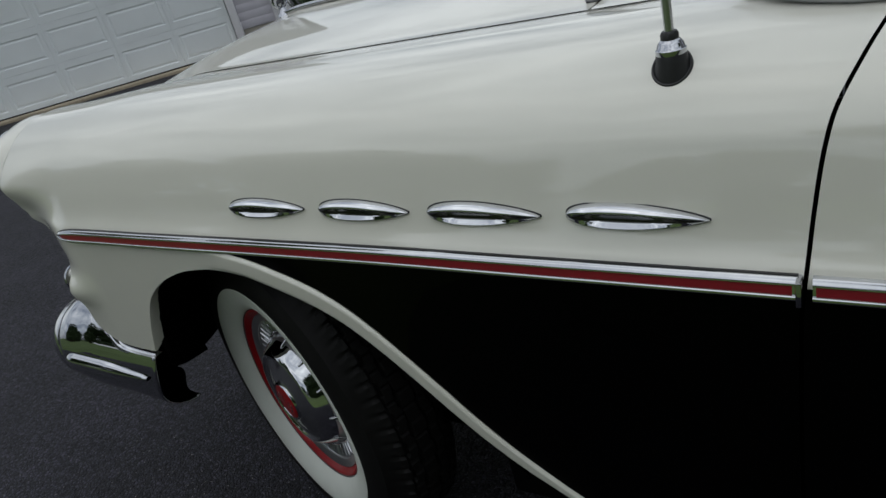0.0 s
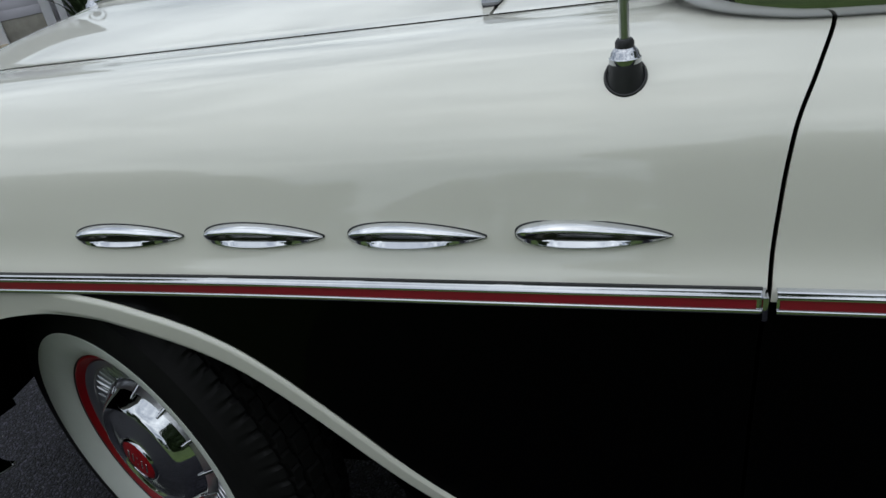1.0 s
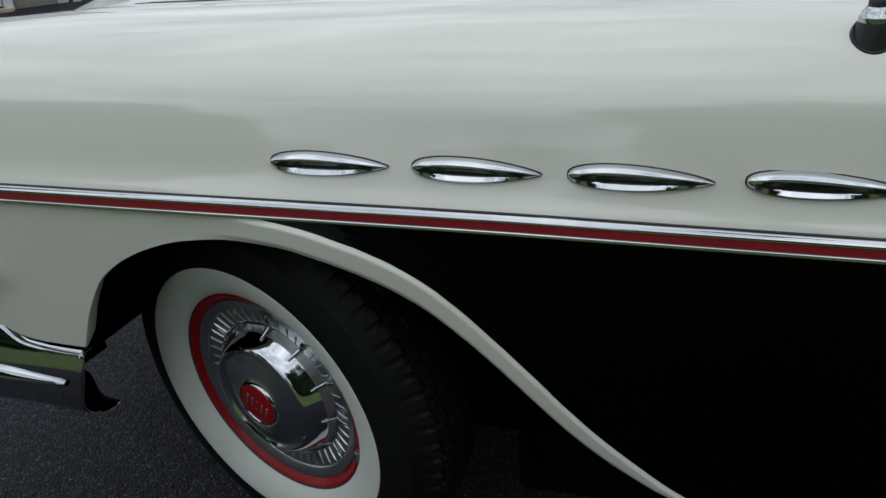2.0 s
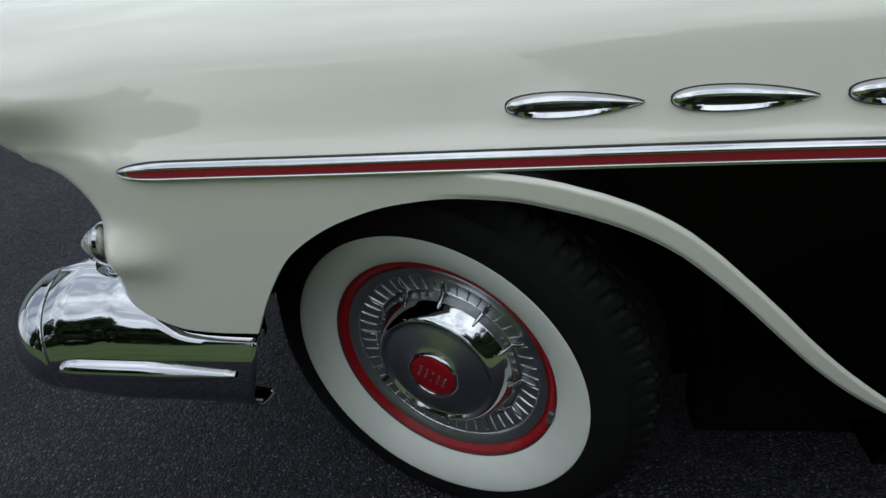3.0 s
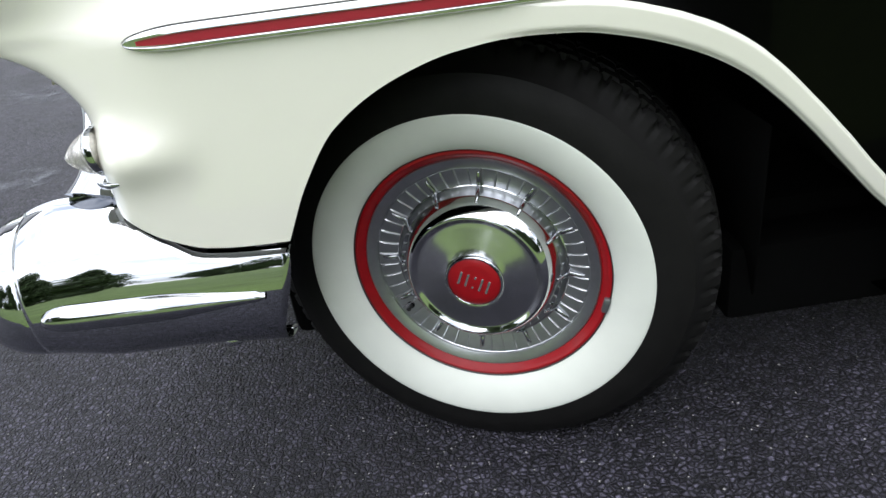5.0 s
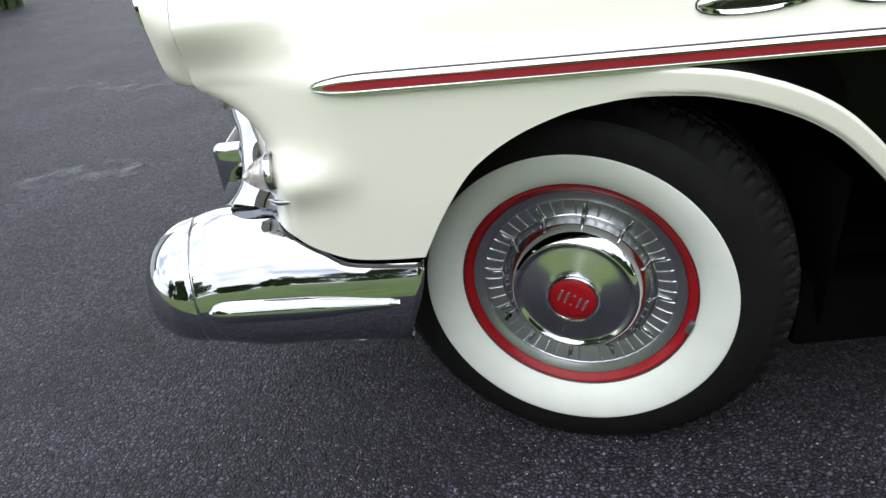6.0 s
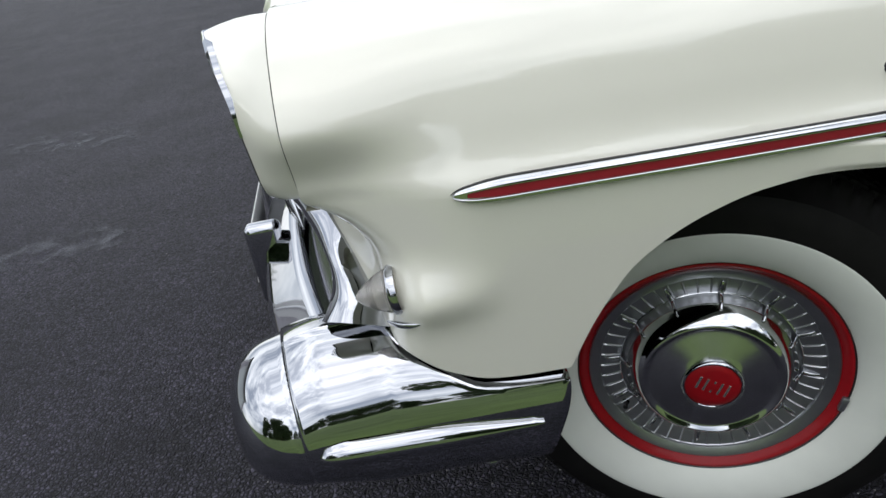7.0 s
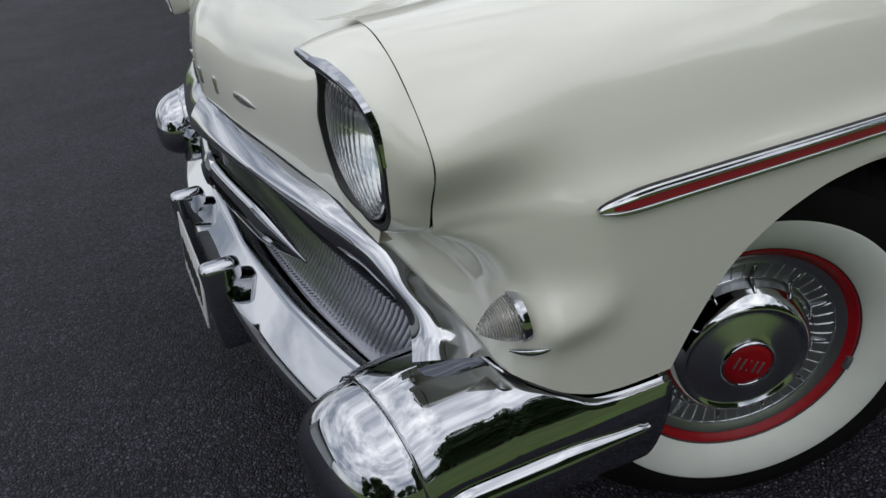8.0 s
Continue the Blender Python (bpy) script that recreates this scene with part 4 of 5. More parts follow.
def tyre_mesh():
    """Tyre with circumferential grooves and shoulder lugs; outer bead at offset 0."""
    bm = bmesh.new()
    prof = [(0.272, 0.0325), (0.285, 0.0330), (0.300, 0.0285), (0.3065, 0.0230), (0.3085, 0.0222), (0.3105, 0.0170), (0.3150, 0.0075), (0.324, -0.0020)]
    lug = [(0.3285, -0.0065), (0.3305, -0.0100), (0.3318, -0.0130), (0.3325, -0.0160)]
    groove = [(0.3262, -0.0175), (0.3262, -0.0215)]
    mid = [(0.3338, -0.023), (0.3342, -0.040)]
    g2 = [(0.3270, -0.0415), (0.3270, -0.0455)]
    mid2 = [(0.3344, -0.047), (0.3344, -0.073)]
    g3 = [(0.3270, -0.0745), (0.3270, -0.0785)]
    mid3 = [(0.3342, -0.080), (0.3338, -0.097)]
    g4 = [(0.3262, -0.0985), (0.3262, -0.1025)]
    end = [(0.3325, -0.104), (0.3305, -0.116), (0.3285, -0.124), (0.3145, -0.140), (0.300, -0.148), (0.26, -0.152), (0.215, -0.125)]
    def grow(q):
        return [(0.272 + (r - 0.272) * 1.49 if r > 0.272 else r, o * 1.0) for r, o in q]

    prof, lug, groove, mid, g2, mid2, g3, mid3, g4, end = map(grow, (prof, lug, groove, mid, g2, mid2, g3, mid3, g4, end))
    n = 504
    rows = []
    for k in range(n):
        a = 2 * math.pi * k / n
        notch = (k % 7) in (0, 1)
        sipe = (k % 7) == 4
        zig = 0.0022 * (1 if (k // 7) % 2 else -1)
        row = []
        for r, o in prof:
            row.append((r - (0.0045 if notch and r > 0.337 else 0), o))
        for r, o in lug:
            row.append((r - (0.0065 if notch else 0.002 if sipe and o > -0.011 else 0), o))
        for r, o in groove + mid + g2:
            cut = 0.004 if (k % 7) == 3 and r > 0.360 else 0
            row.append((r - cut, o + zig))
        for r, o in mid2 + g3 + mid3 + g4:
            cut = 0.004 if (k % 7) == 5 and r > 0.360 else 0
            row.append((r - cut, o - zig))
        for r, o in end:
            row.append((r - (0.0065 if notch and r > 0.355 else 0), o))
        # the tyre is pressed flat where it stands
        rows.append([(r * math.cos(a), -o - 0.05 * max(0, -WHEEL_Z - r * math.sin(a)) * (1 if o > -0.06 else -1), max(r * math.sin(a), -WHEEL_Z + 0.001)) for r, o in row])
    return grid_mesh(rows, wrap_u=True, bm=bm)


def wheel_at(m, name="front_wheel"):
    w = part(name, tyre_mesh(), RUBBER, car, "whitewall tyre on a red steel wheel with a dished chrome hubcap", at=m)
    part("whitewall", lathe([(0.2085, 0.0), (0.2095, 0.006), (0.214, 0.0125), (0.225, 0.0205), (0.235, 0.0258), (0.246, 0.0296), (0.258, 0.0322), (0.268, 0.0331), (0.2715, 0.0329), (0.2725, 0.0322)], 144), WHITEWALL, w, "wide white sidewall")
    part("rim", lathe([(0.2095, -0.004), (0.2095, 0.002), (0.2075, 0.0055), (0.204, 0.006), (0.200, 0.0035), (0.196, -0.003), (0.190, -0.008), (0.186, -0.010), (0.183, -0.018)], 144), RED, w, "red painted steel rim")
    part("hubcap_band", lathe([(0.1925, -0.012), (0.1925, -0.005), (0.1908, -0.003), (0.187, -0.0040), (0.1765, -0.0078), (0.1745, -0.0088), (0.1735, -0.0118), (0.1730, -0.014)], 144), STEEL, w, "grey steel outer band of the hubcap")
    # two pleated steps: flat pleats with a narrow raised fold between each two
    def pleats(prof, r0, r1, up):
        rows, n = [], 48
        for k in range(n):
            for da, f in ((0.0, 0.0), (0.35, 0.8), (0.6, 1.0), (0.85, 0.8), (1.2, 0.0), (7.4, -0.25)):
                a = 2 * math.pi * k / n + radians(da)
                row = []
                for r, o in prof:
                    e = float(smooth01((r0 - r) / 0.003) * smooth01((r - r1) / 0.002)) * f * up
                    row.append(((r - 0.5 * e) * math.cos(a), -(o + e), (r - 0.5 * e) * math.sin(a)))
                rows.append(row)
        return grid_mesh(rows, wrap_u=True)

    for prof, r0, r1, up in (([(0.1735, -0.0112), (0.1722, -0.0124), (0.167, -0.0134), (0.159, -0.0152), (0.149, -0.0176), (0.1435, -0.0192), (0.1410, -0.0200)], 0.1730, 0.1420, 0.0019),
                             ([(0.1394, -0.0205), (0.1388, -0.0226), (0.1374, -0.0218), (0.1352, -0.0166), (0.1328, -0.0098), (0.1310, -0.0048), (0.1290, -0.0020)], 0.1388, 0.1312, 0.0011)):
        ob = part("pleated_ring", pleats(prof, r0, r1, up), SATIN, w, "pleated chrome ring of the hubcap")
        ob.data.set_sharp_from_angle(angle=radians(14))
    part("hubcap_bead", lathe([(0.1420, -0.0206), (0.1414, -0.0186), (0.1404, -0.0180), (0.1394, -0.0188), (0.1388, -0.0222)], 144), WORN_CHROME, w, "bright bead between the pleated rings")
    part("hubcap_cone", lathe([(0.1310, -0.0040), (0.1300, -0.0024), (0.1284, -0.0004), (0.1244, 0.0058), (0.1202, 0.0116), (0.1160, 0.0170), (0.1122, 0.0213), (0.1092, 0.0237), (0.1070, 0.0249), (0.1052, 0.0250)], 144), POLISH, w, "bright chrome cone of the hubcap")
    part("hubcap_bevel", lathe([(0.1054, 0.0250), (0.1040, 0.0244), (0.1000, 0.0214), (0.0974, 0.0200), (0.0962, 0.0198)], 144), POLISH, w, "bright bevel inside the hubcap's crown")
    part("hubcap_face", lathe([(0.0964, 0.0198), (0.0940, 0.0200), (0.088, 0.0214), (0.072, 0.0252), (0.058, 0.0284), (0.0500, 0.0304), (0.0472, 0.0320)], 144), SPUN, w, "brushed steel face of the hubcap")
    part("medallion_ring", lathe([(0.0476, 0.0318), (0.0468, 0.0346), (0.0448, 0.0364), (0.0424, 0.0358), (0.0412, 0.0338)], 96), CHROME, w, "chrome ring round the medallion")
    med = part("medallion", lathe([(0.0414, 0.0340), (0.0400, 0.0354), (0.028, 0.0370), (0.0, 0.0378)], 64), RED, w, "red enamel hub medallion")
    part("rim_edge", lathe([(0.2080, 0.0045), (0.2098, 0.0070), (0.2112, 0.0072), (0.2122, 0.0092)], 144), BLACK_RUBBER, w, "thin dark line between the rim and the whitewall")
    for k in range(5):
        bar = block((0.0042, 0.0016, 0.024), 0.0006, (-0.0230 + 0.0115 * k, -0.0368, 0.0))
        part("letter_bar", bar, SILVER_BAR, med, "thin silver bar", at=pose(0, 0, 0, 0, 22, 0), flat=True)
    spoke = bmesh.new()
    sp = spline([(0.1660, 0, -0.0140), (0.1590, 0, -0.0132), (0.1500, 0, -0.0146), (0.1425, 0, -0.0165), (0.1385, 0, -0.0120), (0.1345, 0, -0.0060), (0.1300, 0, 0.0008), (0.1256, 0, 0.0060)], 32)
    sweep_tube([(p[0], -p[2], 0) for p in sp], round_section(0.0046, 0.0080, 12, 2.2), spoke, scale=[max(0.3, math.sin(math.pi * (i + 1) / 33)) ** 0.5 for i in range(32)], up=(0, 0, 1))
    bmesh.ops.recalc_face_normals(spoke, faces=spoke.faces)
    sm = bpy.data.meshes.new("spoke_rib")
    spoke.to_mesh(sm)
    spoke.free()
    sm.materials.append(CHROME)
    sm.shade_smooth()
    for k in range(12):
        o = new("spoke_rib", sm)
        o.parent, o.matrix_basis = w, pose(0, 0, 0, 0, -(30 * k + 25), 0)
    vs = part("valve_stem", sweep_tube([(0, 0.030, 0), (0, 0.018, 0), (0, 0.008, 0)], round_section(0.008, 0.008, 14, 2), up=(1, 0, 0)), BLACK_RUBBER, w, "black valve stem")
    vs.matrix_basis = pose(0, 0, 0, 0, 148, 0) @ pose(0.158, -0.006, 0)
    part("valve_hole", lathe([(0.0, -0.0268 + 0.009), (0.0065, -0.0264 + 0.009), (0.0072, -0.029 + 0.009)], 24), UNDER, w, "dark valve hole").matrix_basis = pose(0, 0, 0, 0, 148, 0) @ pose(0.158, -0.0025, 0)
    wt = part("balance_weight", block((0.010, 0.010, 0.026), 0.0025, (0.2045, -0.008, 0)), GREY_TRIM, w, "grey wheel balance weight")
    wt.matrix_basis = pose(0, 0, 0, 0, 15, 0)
    return w


wheel_at(pose(0.0015, 0.003, WHEEL_Z, 0, 0, -STEER))
wheel_at(pose(*flip((0, 0.03, WHEEL_Z)), 0, 0, 180 - STEER))

# ---- the car's cabin and rear, kept plain ----
def rear_in(x):
    """How far the side draws in towards the tail."""
    return SKEW * (x - 2.2) + 0.16 * max(0.0, (x - 3.5) / 1.0) ** 2


def rear_quarter():
    rows = []
    for x in columns(2.203, 4.46, 70):
        d = (x - 3.06) / 0.42
        zb = 0.265 + (0.36 * math.sqrt(1 - d * d) if abs(d) < 1 else 0.0)
        zt = float(trim_z(2.2)) + 0.02
        row = [(x, float(low_y(zb)) + 0.03 + rear_in(x), zb + 0.01)]
        row += [(x, float(low_y(z)) + rear_in(x), z) for z in np.linspace(zb, zt, 16)]
        row += [(x, y + rear_in(x), max(z, zt + 0.002) - 0.10 * max(0.0, (x - 4.1) / 0.36) ** 2 * smooth01((z - 0.75) / 0.2)) for y, z in SECTION[4:]]
        rows.append(row)
    rows.append([(4.50, p[1] + 0.05, p[2] - 0.02 * smooth01((p[2] - 0.7) / 0.2)) for p in rows[-1]])
    return grid_mesh(rows)


both("rear_quarter", rear_quarter(), PAINT, car, "plain ivory rear quarter panel")
rows = []
for x, z in ((3.35, 0.985), (3.6, 0.985), (3.9, 0.970), (4.2, 0.930), (4.42, 0.860), (4.50, 0.760), (4.52, 0.60), (4.52, 0.42), (4.46, 0.32)):
    rows.append([(x, y, z + 0.012 * math.cos((y - mid_y(x)) / 0.9 * 1.5)) for y in np.linspace(0.24 + rear_in(min(x, 4.4)), mid_y(x), 16)])
part("trunk_lid", whole(grid_mesh(rows)), PAINT, car, "plain ivory trunk lid and tail panel")
GLASS_DARK = material("tinted_glass", (0.01, 0.012, 0.012), 0.03, spec=0.6)
CABIN = [(0.90, 1.005), (1.08, 1.23), (1.30, 1.42), (1.55, 1.49), (2.10, 1.51), (2.60, 1.475), (2.85, 1.38), (3.10, 1.18), (3.38, 0.99)]


def cabin_row(x, z):
    """Half a cabin section from the belt over the side glass to the middle of the roof."""
    h = (z - 1.0) / 0.5
    y0 = 0.07 + SKEW * max(0, x - 2.2)
    side = [(x, y0 + 0.16 * h * t ** 1.6 + 0.10 * (1 - h), 1.0 + (z - 0.05 * h - 1.0) * t) for t in np.linspace(0, 1, 8)]
    ys = np.linspace(side[-1][1] + 0.05, mid_y(x), 10)
    return side, [side[-1]] + [(x, y, z + 0.02 * h * math.sin(math.pi / 2 * (i + 1) / 10)) for i, y in enumerate(ys)]


fine = spline([(x, 0, z) for x, z in CABIN], 41)
secs = [cabin_row(float(p[0]), float(p[2])) for p in fine]
both("side_window", grid_mesh([q[0] for q in secs]), GLASS_DARK, car, "dark side window glass")
part("windshield", whole(grid_mesh([q[1] for q in secs[:10]])), GLASS_DARK, car, "curved windshield glass")
part("roof", whole(grid_mesh([q[1] for q in secs[9:32]])), PAINT, car, "ivory painted roof")
part("rear_window", whole(grid_mesh([q[1] for q in secs[31:]])), GLASS_DARK, car, "curved rear window glass")
rb = [(4.40, 0.08, 0.45), (4.56, 0.20, 0.45), (4.62, 0.50, 0.45), (4.64, mid_y(4.64), 0.45)]
part("rear_bumper", sweep_tube(spline(rb + [tuple(flip(p)) for p in rb[-2::-1]], 50), round_section(0.08, 0.16, 20, 3.0)), CHROME, car, "chrome rear bumper")
wheel_at(pose(3.06, 0.03 + rear_in(3.06), WHEEL_Z, 0, 0, 0), "rear_wheel")
wheel_at(pose(*flip((3.06, 0.03 + rear_in(3.06), WHEEL_Z)), 0, 0, 180), "rear_wheel")

# ---- wheel housing and underside ----
edge = [(-0.254, 0.47)] + [(x, bottom_z(x) + 0.010) for x in columns(-0.25, 0.735, 60)] + [(0.745, 0.155)]


def housing_out(x, z):
    """The housing opens out behind the lip, to clear the turned wheel."""
    dx, dz = x - 0.06, z - 0.34
    k = max(1.0, 0.47 / max(0.05, math.hypot(dx, dz)))
    return 0.06 + dx * k, min(max(0.15, 0.34 + dz * k), 0.80)


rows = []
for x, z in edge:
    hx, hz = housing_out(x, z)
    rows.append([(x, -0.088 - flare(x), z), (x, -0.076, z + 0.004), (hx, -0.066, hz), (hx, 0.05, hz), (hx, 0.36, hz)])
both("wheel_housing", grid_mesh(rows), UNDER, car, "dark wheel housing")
# housing wall, sill and floor pan reach low to darken the ground
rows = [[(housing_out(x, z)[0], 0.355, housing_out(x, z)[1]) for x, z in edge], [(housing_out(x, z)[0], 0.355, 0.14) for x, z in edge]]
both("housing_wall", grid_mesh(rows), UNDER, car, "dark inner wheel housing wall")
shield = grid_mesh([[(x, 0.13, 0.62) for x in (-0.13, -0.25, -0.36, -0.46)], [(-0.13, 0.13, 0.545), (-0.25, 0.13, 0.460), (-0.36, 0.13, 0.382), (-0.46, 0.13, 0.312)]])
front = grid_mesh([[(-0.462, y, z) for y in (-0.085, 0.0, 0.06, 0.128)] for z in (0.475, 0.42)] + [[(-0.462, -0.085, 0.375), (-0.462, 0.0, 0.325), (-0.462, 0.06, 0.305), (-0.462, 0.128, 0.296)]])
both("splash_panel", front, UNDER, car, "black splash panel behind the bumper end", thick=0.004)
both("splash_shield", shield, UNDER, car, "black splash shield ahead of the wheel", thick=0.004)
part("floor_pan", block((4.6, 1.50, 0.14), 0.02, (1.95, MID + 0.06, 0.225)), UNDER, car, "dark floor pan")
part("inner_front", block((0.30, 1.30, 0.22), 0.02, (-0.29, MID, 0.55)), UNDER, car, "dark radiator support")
# added sheet that keeps light off the ground behind the wheel
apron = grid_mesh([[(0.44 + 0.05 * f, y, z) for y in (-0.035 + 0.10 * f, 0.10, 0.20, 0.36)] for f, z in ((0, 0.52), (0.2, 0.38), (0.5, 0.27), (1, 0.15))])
both("shade_apron", apron, UNDER, car, "black sheet added behind the wheel to darken the ground", thick=0.004)
# added block, only there to shade the ground under the car
both("shade_block", block((1.80, 0.09, 0.15), 0.012, (1.34, 0.105, 0.185)), UNDER, car, "dark block added under the car to shade the ground")
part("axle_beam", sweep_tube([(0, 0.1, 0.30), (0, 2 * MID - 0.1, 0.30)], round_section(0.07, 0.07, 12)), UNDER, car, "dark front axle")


# ---- ground, lawn, garage, trees ----
def asphalt():
    """Stone chips of uneven greys with dark pits between them, over broad worn patches."""
    m = material("asphalt", (0.05, 0.05, 0.054), 0.61, spec=0.32)
    n, l = m.node_tree.nodes, m.node_tree.links
    p = n["Principled BSDF"]

    def node(kind, **values):
        k = n.new(kind)
        for name, v in values.items():
            k.inputs[name.replace("_", " ")].default_value = v
        return k

    tc, warp = n.new("ShaderNodeTexCoord"), node("ShaderNodeTexNoise", Scale=70, Detail=3)
    bend = n.new("ShaderNodeVectorMath")
    bend.operation = "MULTIPLY_ADD"
    bend.inputs[1].default_value = (0.006, 0.006, 0.0)
    chips, fine, big = node("ShaderNodeTexVoronoi", Scale=105), node("ShaderNodeTexNoise", Scale=260, Detail=6), node("ShaderNodeTexNoise", Scale=2.2, Detail=8, Roughness=0.6)
    edge = node("ShaderNodeTexVoronoi", Scale=105)
    edge.feature = "DISTANCE_TO_EDGE"
    l.new(tc.outputs["Object"], warp.inputs["Vector"])
    l.new(warp.outputs["Color"], bend.inputs[0])
    l.new(tc.outputs["Object"], bend.inputs[2])
    for t in (chips, edge, fine):
        l.new(bend.outputs["Vector"], t.inputs["Vector"])
    l.new(tc.outputs["Object"], big.inputs["Vector"])
    tone = n.new("ShaderNodeValToRGB")
    tone.color_ramp.elements[0].position, tone.color_ramp.elements[0].color = 0.10, (0.0150, 0.0142, 0.0196, 1)
    tone.color_ramp.elements[1].position, tone.color_ramp.elements[1].color = 0.95, (0.070, 0.065, 0.091, 1)
    l.new(chips.outputs["Color"], tone.inputs["Fac"])
    pit = node("ShaderNodeMapRange", From_Min=0.02, From_Max=0.20, To_Min=0.12, To_Max=1.25)
    patch = node("ShaderNodeMapRange", From_Min=0.32, From_Max=0.68, To_Min=0.62, To_Max=1.40)
    grain = node("ShaderNodeMapRange", From_Min=0.34, From_Max=0.68, To_Min=0.5, To_Max=1.6)
    l.new(edge.outputs["Distance"], pit.inputs["Value"])
    l.new(big.outputs["Fac"], patch.inputs["Value"])
    l.new(fine.outputs["Fac"], grain.inputs["Value"])
    value = tone.outputs["Color"]
    for f in (pit, patch, grain):
        mul = n.new("ShaderNodeVectorMath")
        mul.operation = "SCALE"
        l.new(value, mul.inputs[0])
        l.new(f.outputs["Result"], mul.inputs["Scale"])
        value = mul.outputs["Vector"]
    l.new(value, p.inputs["Base Color"])
    high = n.new("ShaderNodeMath")
    high.operation = "MULTIPLY_ADD"
    high.inputs[1].default_value = 0.55
    cap = node("ShaderNodeMapRange", From_Max=0.28)
    l.new(edge.outputs["Distance"], cap.inputs["Value"])
    l.new(fine.outputs["Fac"], high.inputs[0])
    l.new(cap.outputs["Result"], high.inputs[2])
    k = node("ShaderNodeBump", Strength=1.0, Distance=0.0095)
    l.new(high.outputs[0], k.inputs["Height"])
    l.new(k.outputs["Normal"], p.inputs["Normal"])
    return m


ASPHALT = asphalt()
GRASS = material("grass", (0.10, 0.15, 0.035), 0.9, grain=(3.0, 0.35), bump=(120, 0.8, 0.02))
LEAF = material("foliage", (0.048, 0.080, 0.024), 0.7, grain=(1.2, 0.4))
SIDING = material("vinyl_siding", (0.58, 0.56, 0.60), 0.55, grain=(6, 0.05))
DOORWHITE = material("garage_door_paint", (0.88, 0.92, 0.92), 0.45, grain=(3, 0.03))
TRIMWHITE = material("white_trim", (0.86, 0.85, 0.86), 0.5, grain=(8, 0.04))
CONCRETE = material("concrete", (0.34, 0.32, 0.27), 0.85, grain=(14, 0.15), bump=(60, 0.3, 0.004))
THRESHOLD = material("tan_threshold", (0.42, 0.35, 0.25), 0.8, grain=(20, 0.2))
MULCH = material("mulch", (0.16, 0.06, 0.03), 0.9, grain=(30, 0.4), bump=(60, 0.8, 0.02))

ground = part("ground", grid_mesh([[(x, y, -0.03) for x in np.linspace(-400, 400, 9)] for y in np.linspace(-400, 400, 9)]), GRASS, None)
tagged(ground, "green lawn stretching to the horizon", "lawn", kind="structure")
drive = bmesh.new()
ring = [(-30, -1.45), (9, -1.10), (9, 12.5), (-2.5, 17.5), (-8.5, 18.15), (-11.4, 19.5), (-30, 25)]
top = [drive.verts.new((x, y, 0.0)) for x, y in ring]
low = [drive.verts.new((x, y, -0.06)) for x, y in ring]
drive.faces.new(top)
for i in range(len(ring)):
    j = (i + 1) % len(ring)
    drive.faces.new((top[i], low[i], low[j], top[j]))
drive = part("driveway", drive, ASPHALT, None, flat=True)
tagged(drive, "dark grey asphalt driveway with fine aggregate", "driveway", kind="structure")


def driveway_stain(x, y, w, d, turn):
    rows = []
    for r in (0.02, 0.6, 1.0):
        rows.append([(r * w * (1 + 0.18 * math.sin(3 * a + x) + 0.1 * math.sin(7 * a)) * math.cos(a), r * d * (1 + 0.2 * math.sin(2 * a + y)) * math.sin(a), 0.0) for a in np.linspace(0, 2 * math.pi, 40, endpoint=False)])
    return part("stain", grid_mesh(rows, wrap_v=True), STAIN, drive, "pale dried stain on the asphalt", at=pose(x, y, 0.004, 0, 0, turn))


def stain_material():
    m = material("dried_stain", (0.115, 0.12, 0.135), 0.85, grain=(60, 0.3))
    n, l = m.node_tree.nodes, m.node_tree.links
    p = n["Principled BSDF"]
    tc, t, r = n.new("ShaderNodeTexCoord"), n.new("ShaderNodeTexNoise"), n.new("ShaderNodeMapRange")
    t.inputs["Scale"].default_value, t.inputs["Detail"].default_value = 9, 8
    r.inputs["From Min"].default_value, r.inputs["From Max"].default_value = 0.45, 0.75
    r.inputs["To Max"].default_value = 0.55
    l.new(tc.outputs["Object"], t.inputs["Vector"])
    l.new(t.outputs["Fac"], r.inputs["Value"])
    l.new(r.outputs["Result"], p.inputs["Alpha"])
    return m


STAIN = stain_material()
driveway_stain(-1.78, 1.80, 0.30, 0.16, 10)
driveway_stain(-2.35, 3.35, 0.55, 0.18, -10)

# garage, at an angle to the car
GX, GY, GA = -6.93, 6.62, 44.0
garage = tagged(new("garage"), "house wall with a white panelled garage door and grey siding", "garage", kind="")
garage.matrix_basis = pose(GX, GY, 0, 0, 0, GA)      # local x runs along the wall to the right, -y faces the driveway


def garage_part(name, size, at, mat, label="", bevel=0.006):
    return part(name, block(size, bevel, at), mat, garage, label)


door = garage_part("garage_door", (4.88, 0.03, 2.14), (-2.48, 0.105, 1.09), DOORWHITE, "white panelled garage door, closed")
for r in range(4):
    for c in range(6):
        cx, cz = -4.92 + 0.407 + 0.813 * c, 0.29 + 0.53 * r
        rows = [[(cx + w * a, 0.075 + o, cz + h * b) for a, b in ((-1, -1), (1, -1), (1, 1), (-1, 1))]
                for w, h, o in ((0.4055, 0.2645, 0.006), (0.4040, 0.2630, 0.0), (0.350, 0.170, 0.0), (0.343, 0.163, 0.010), (0.325, 0.145, 0.010), (0.310, 0.130, 0.004), (0.0, 0.0, 0.004))]
        part("panel", grid_mesh(rows, wrap_v=True), DOORWHITE, door, flat=True)
garage_part("door_seal", (4.88, 0.03, 0.05), (-2.48, 0.065, 0.026), UNDER, "black rubber door seal")
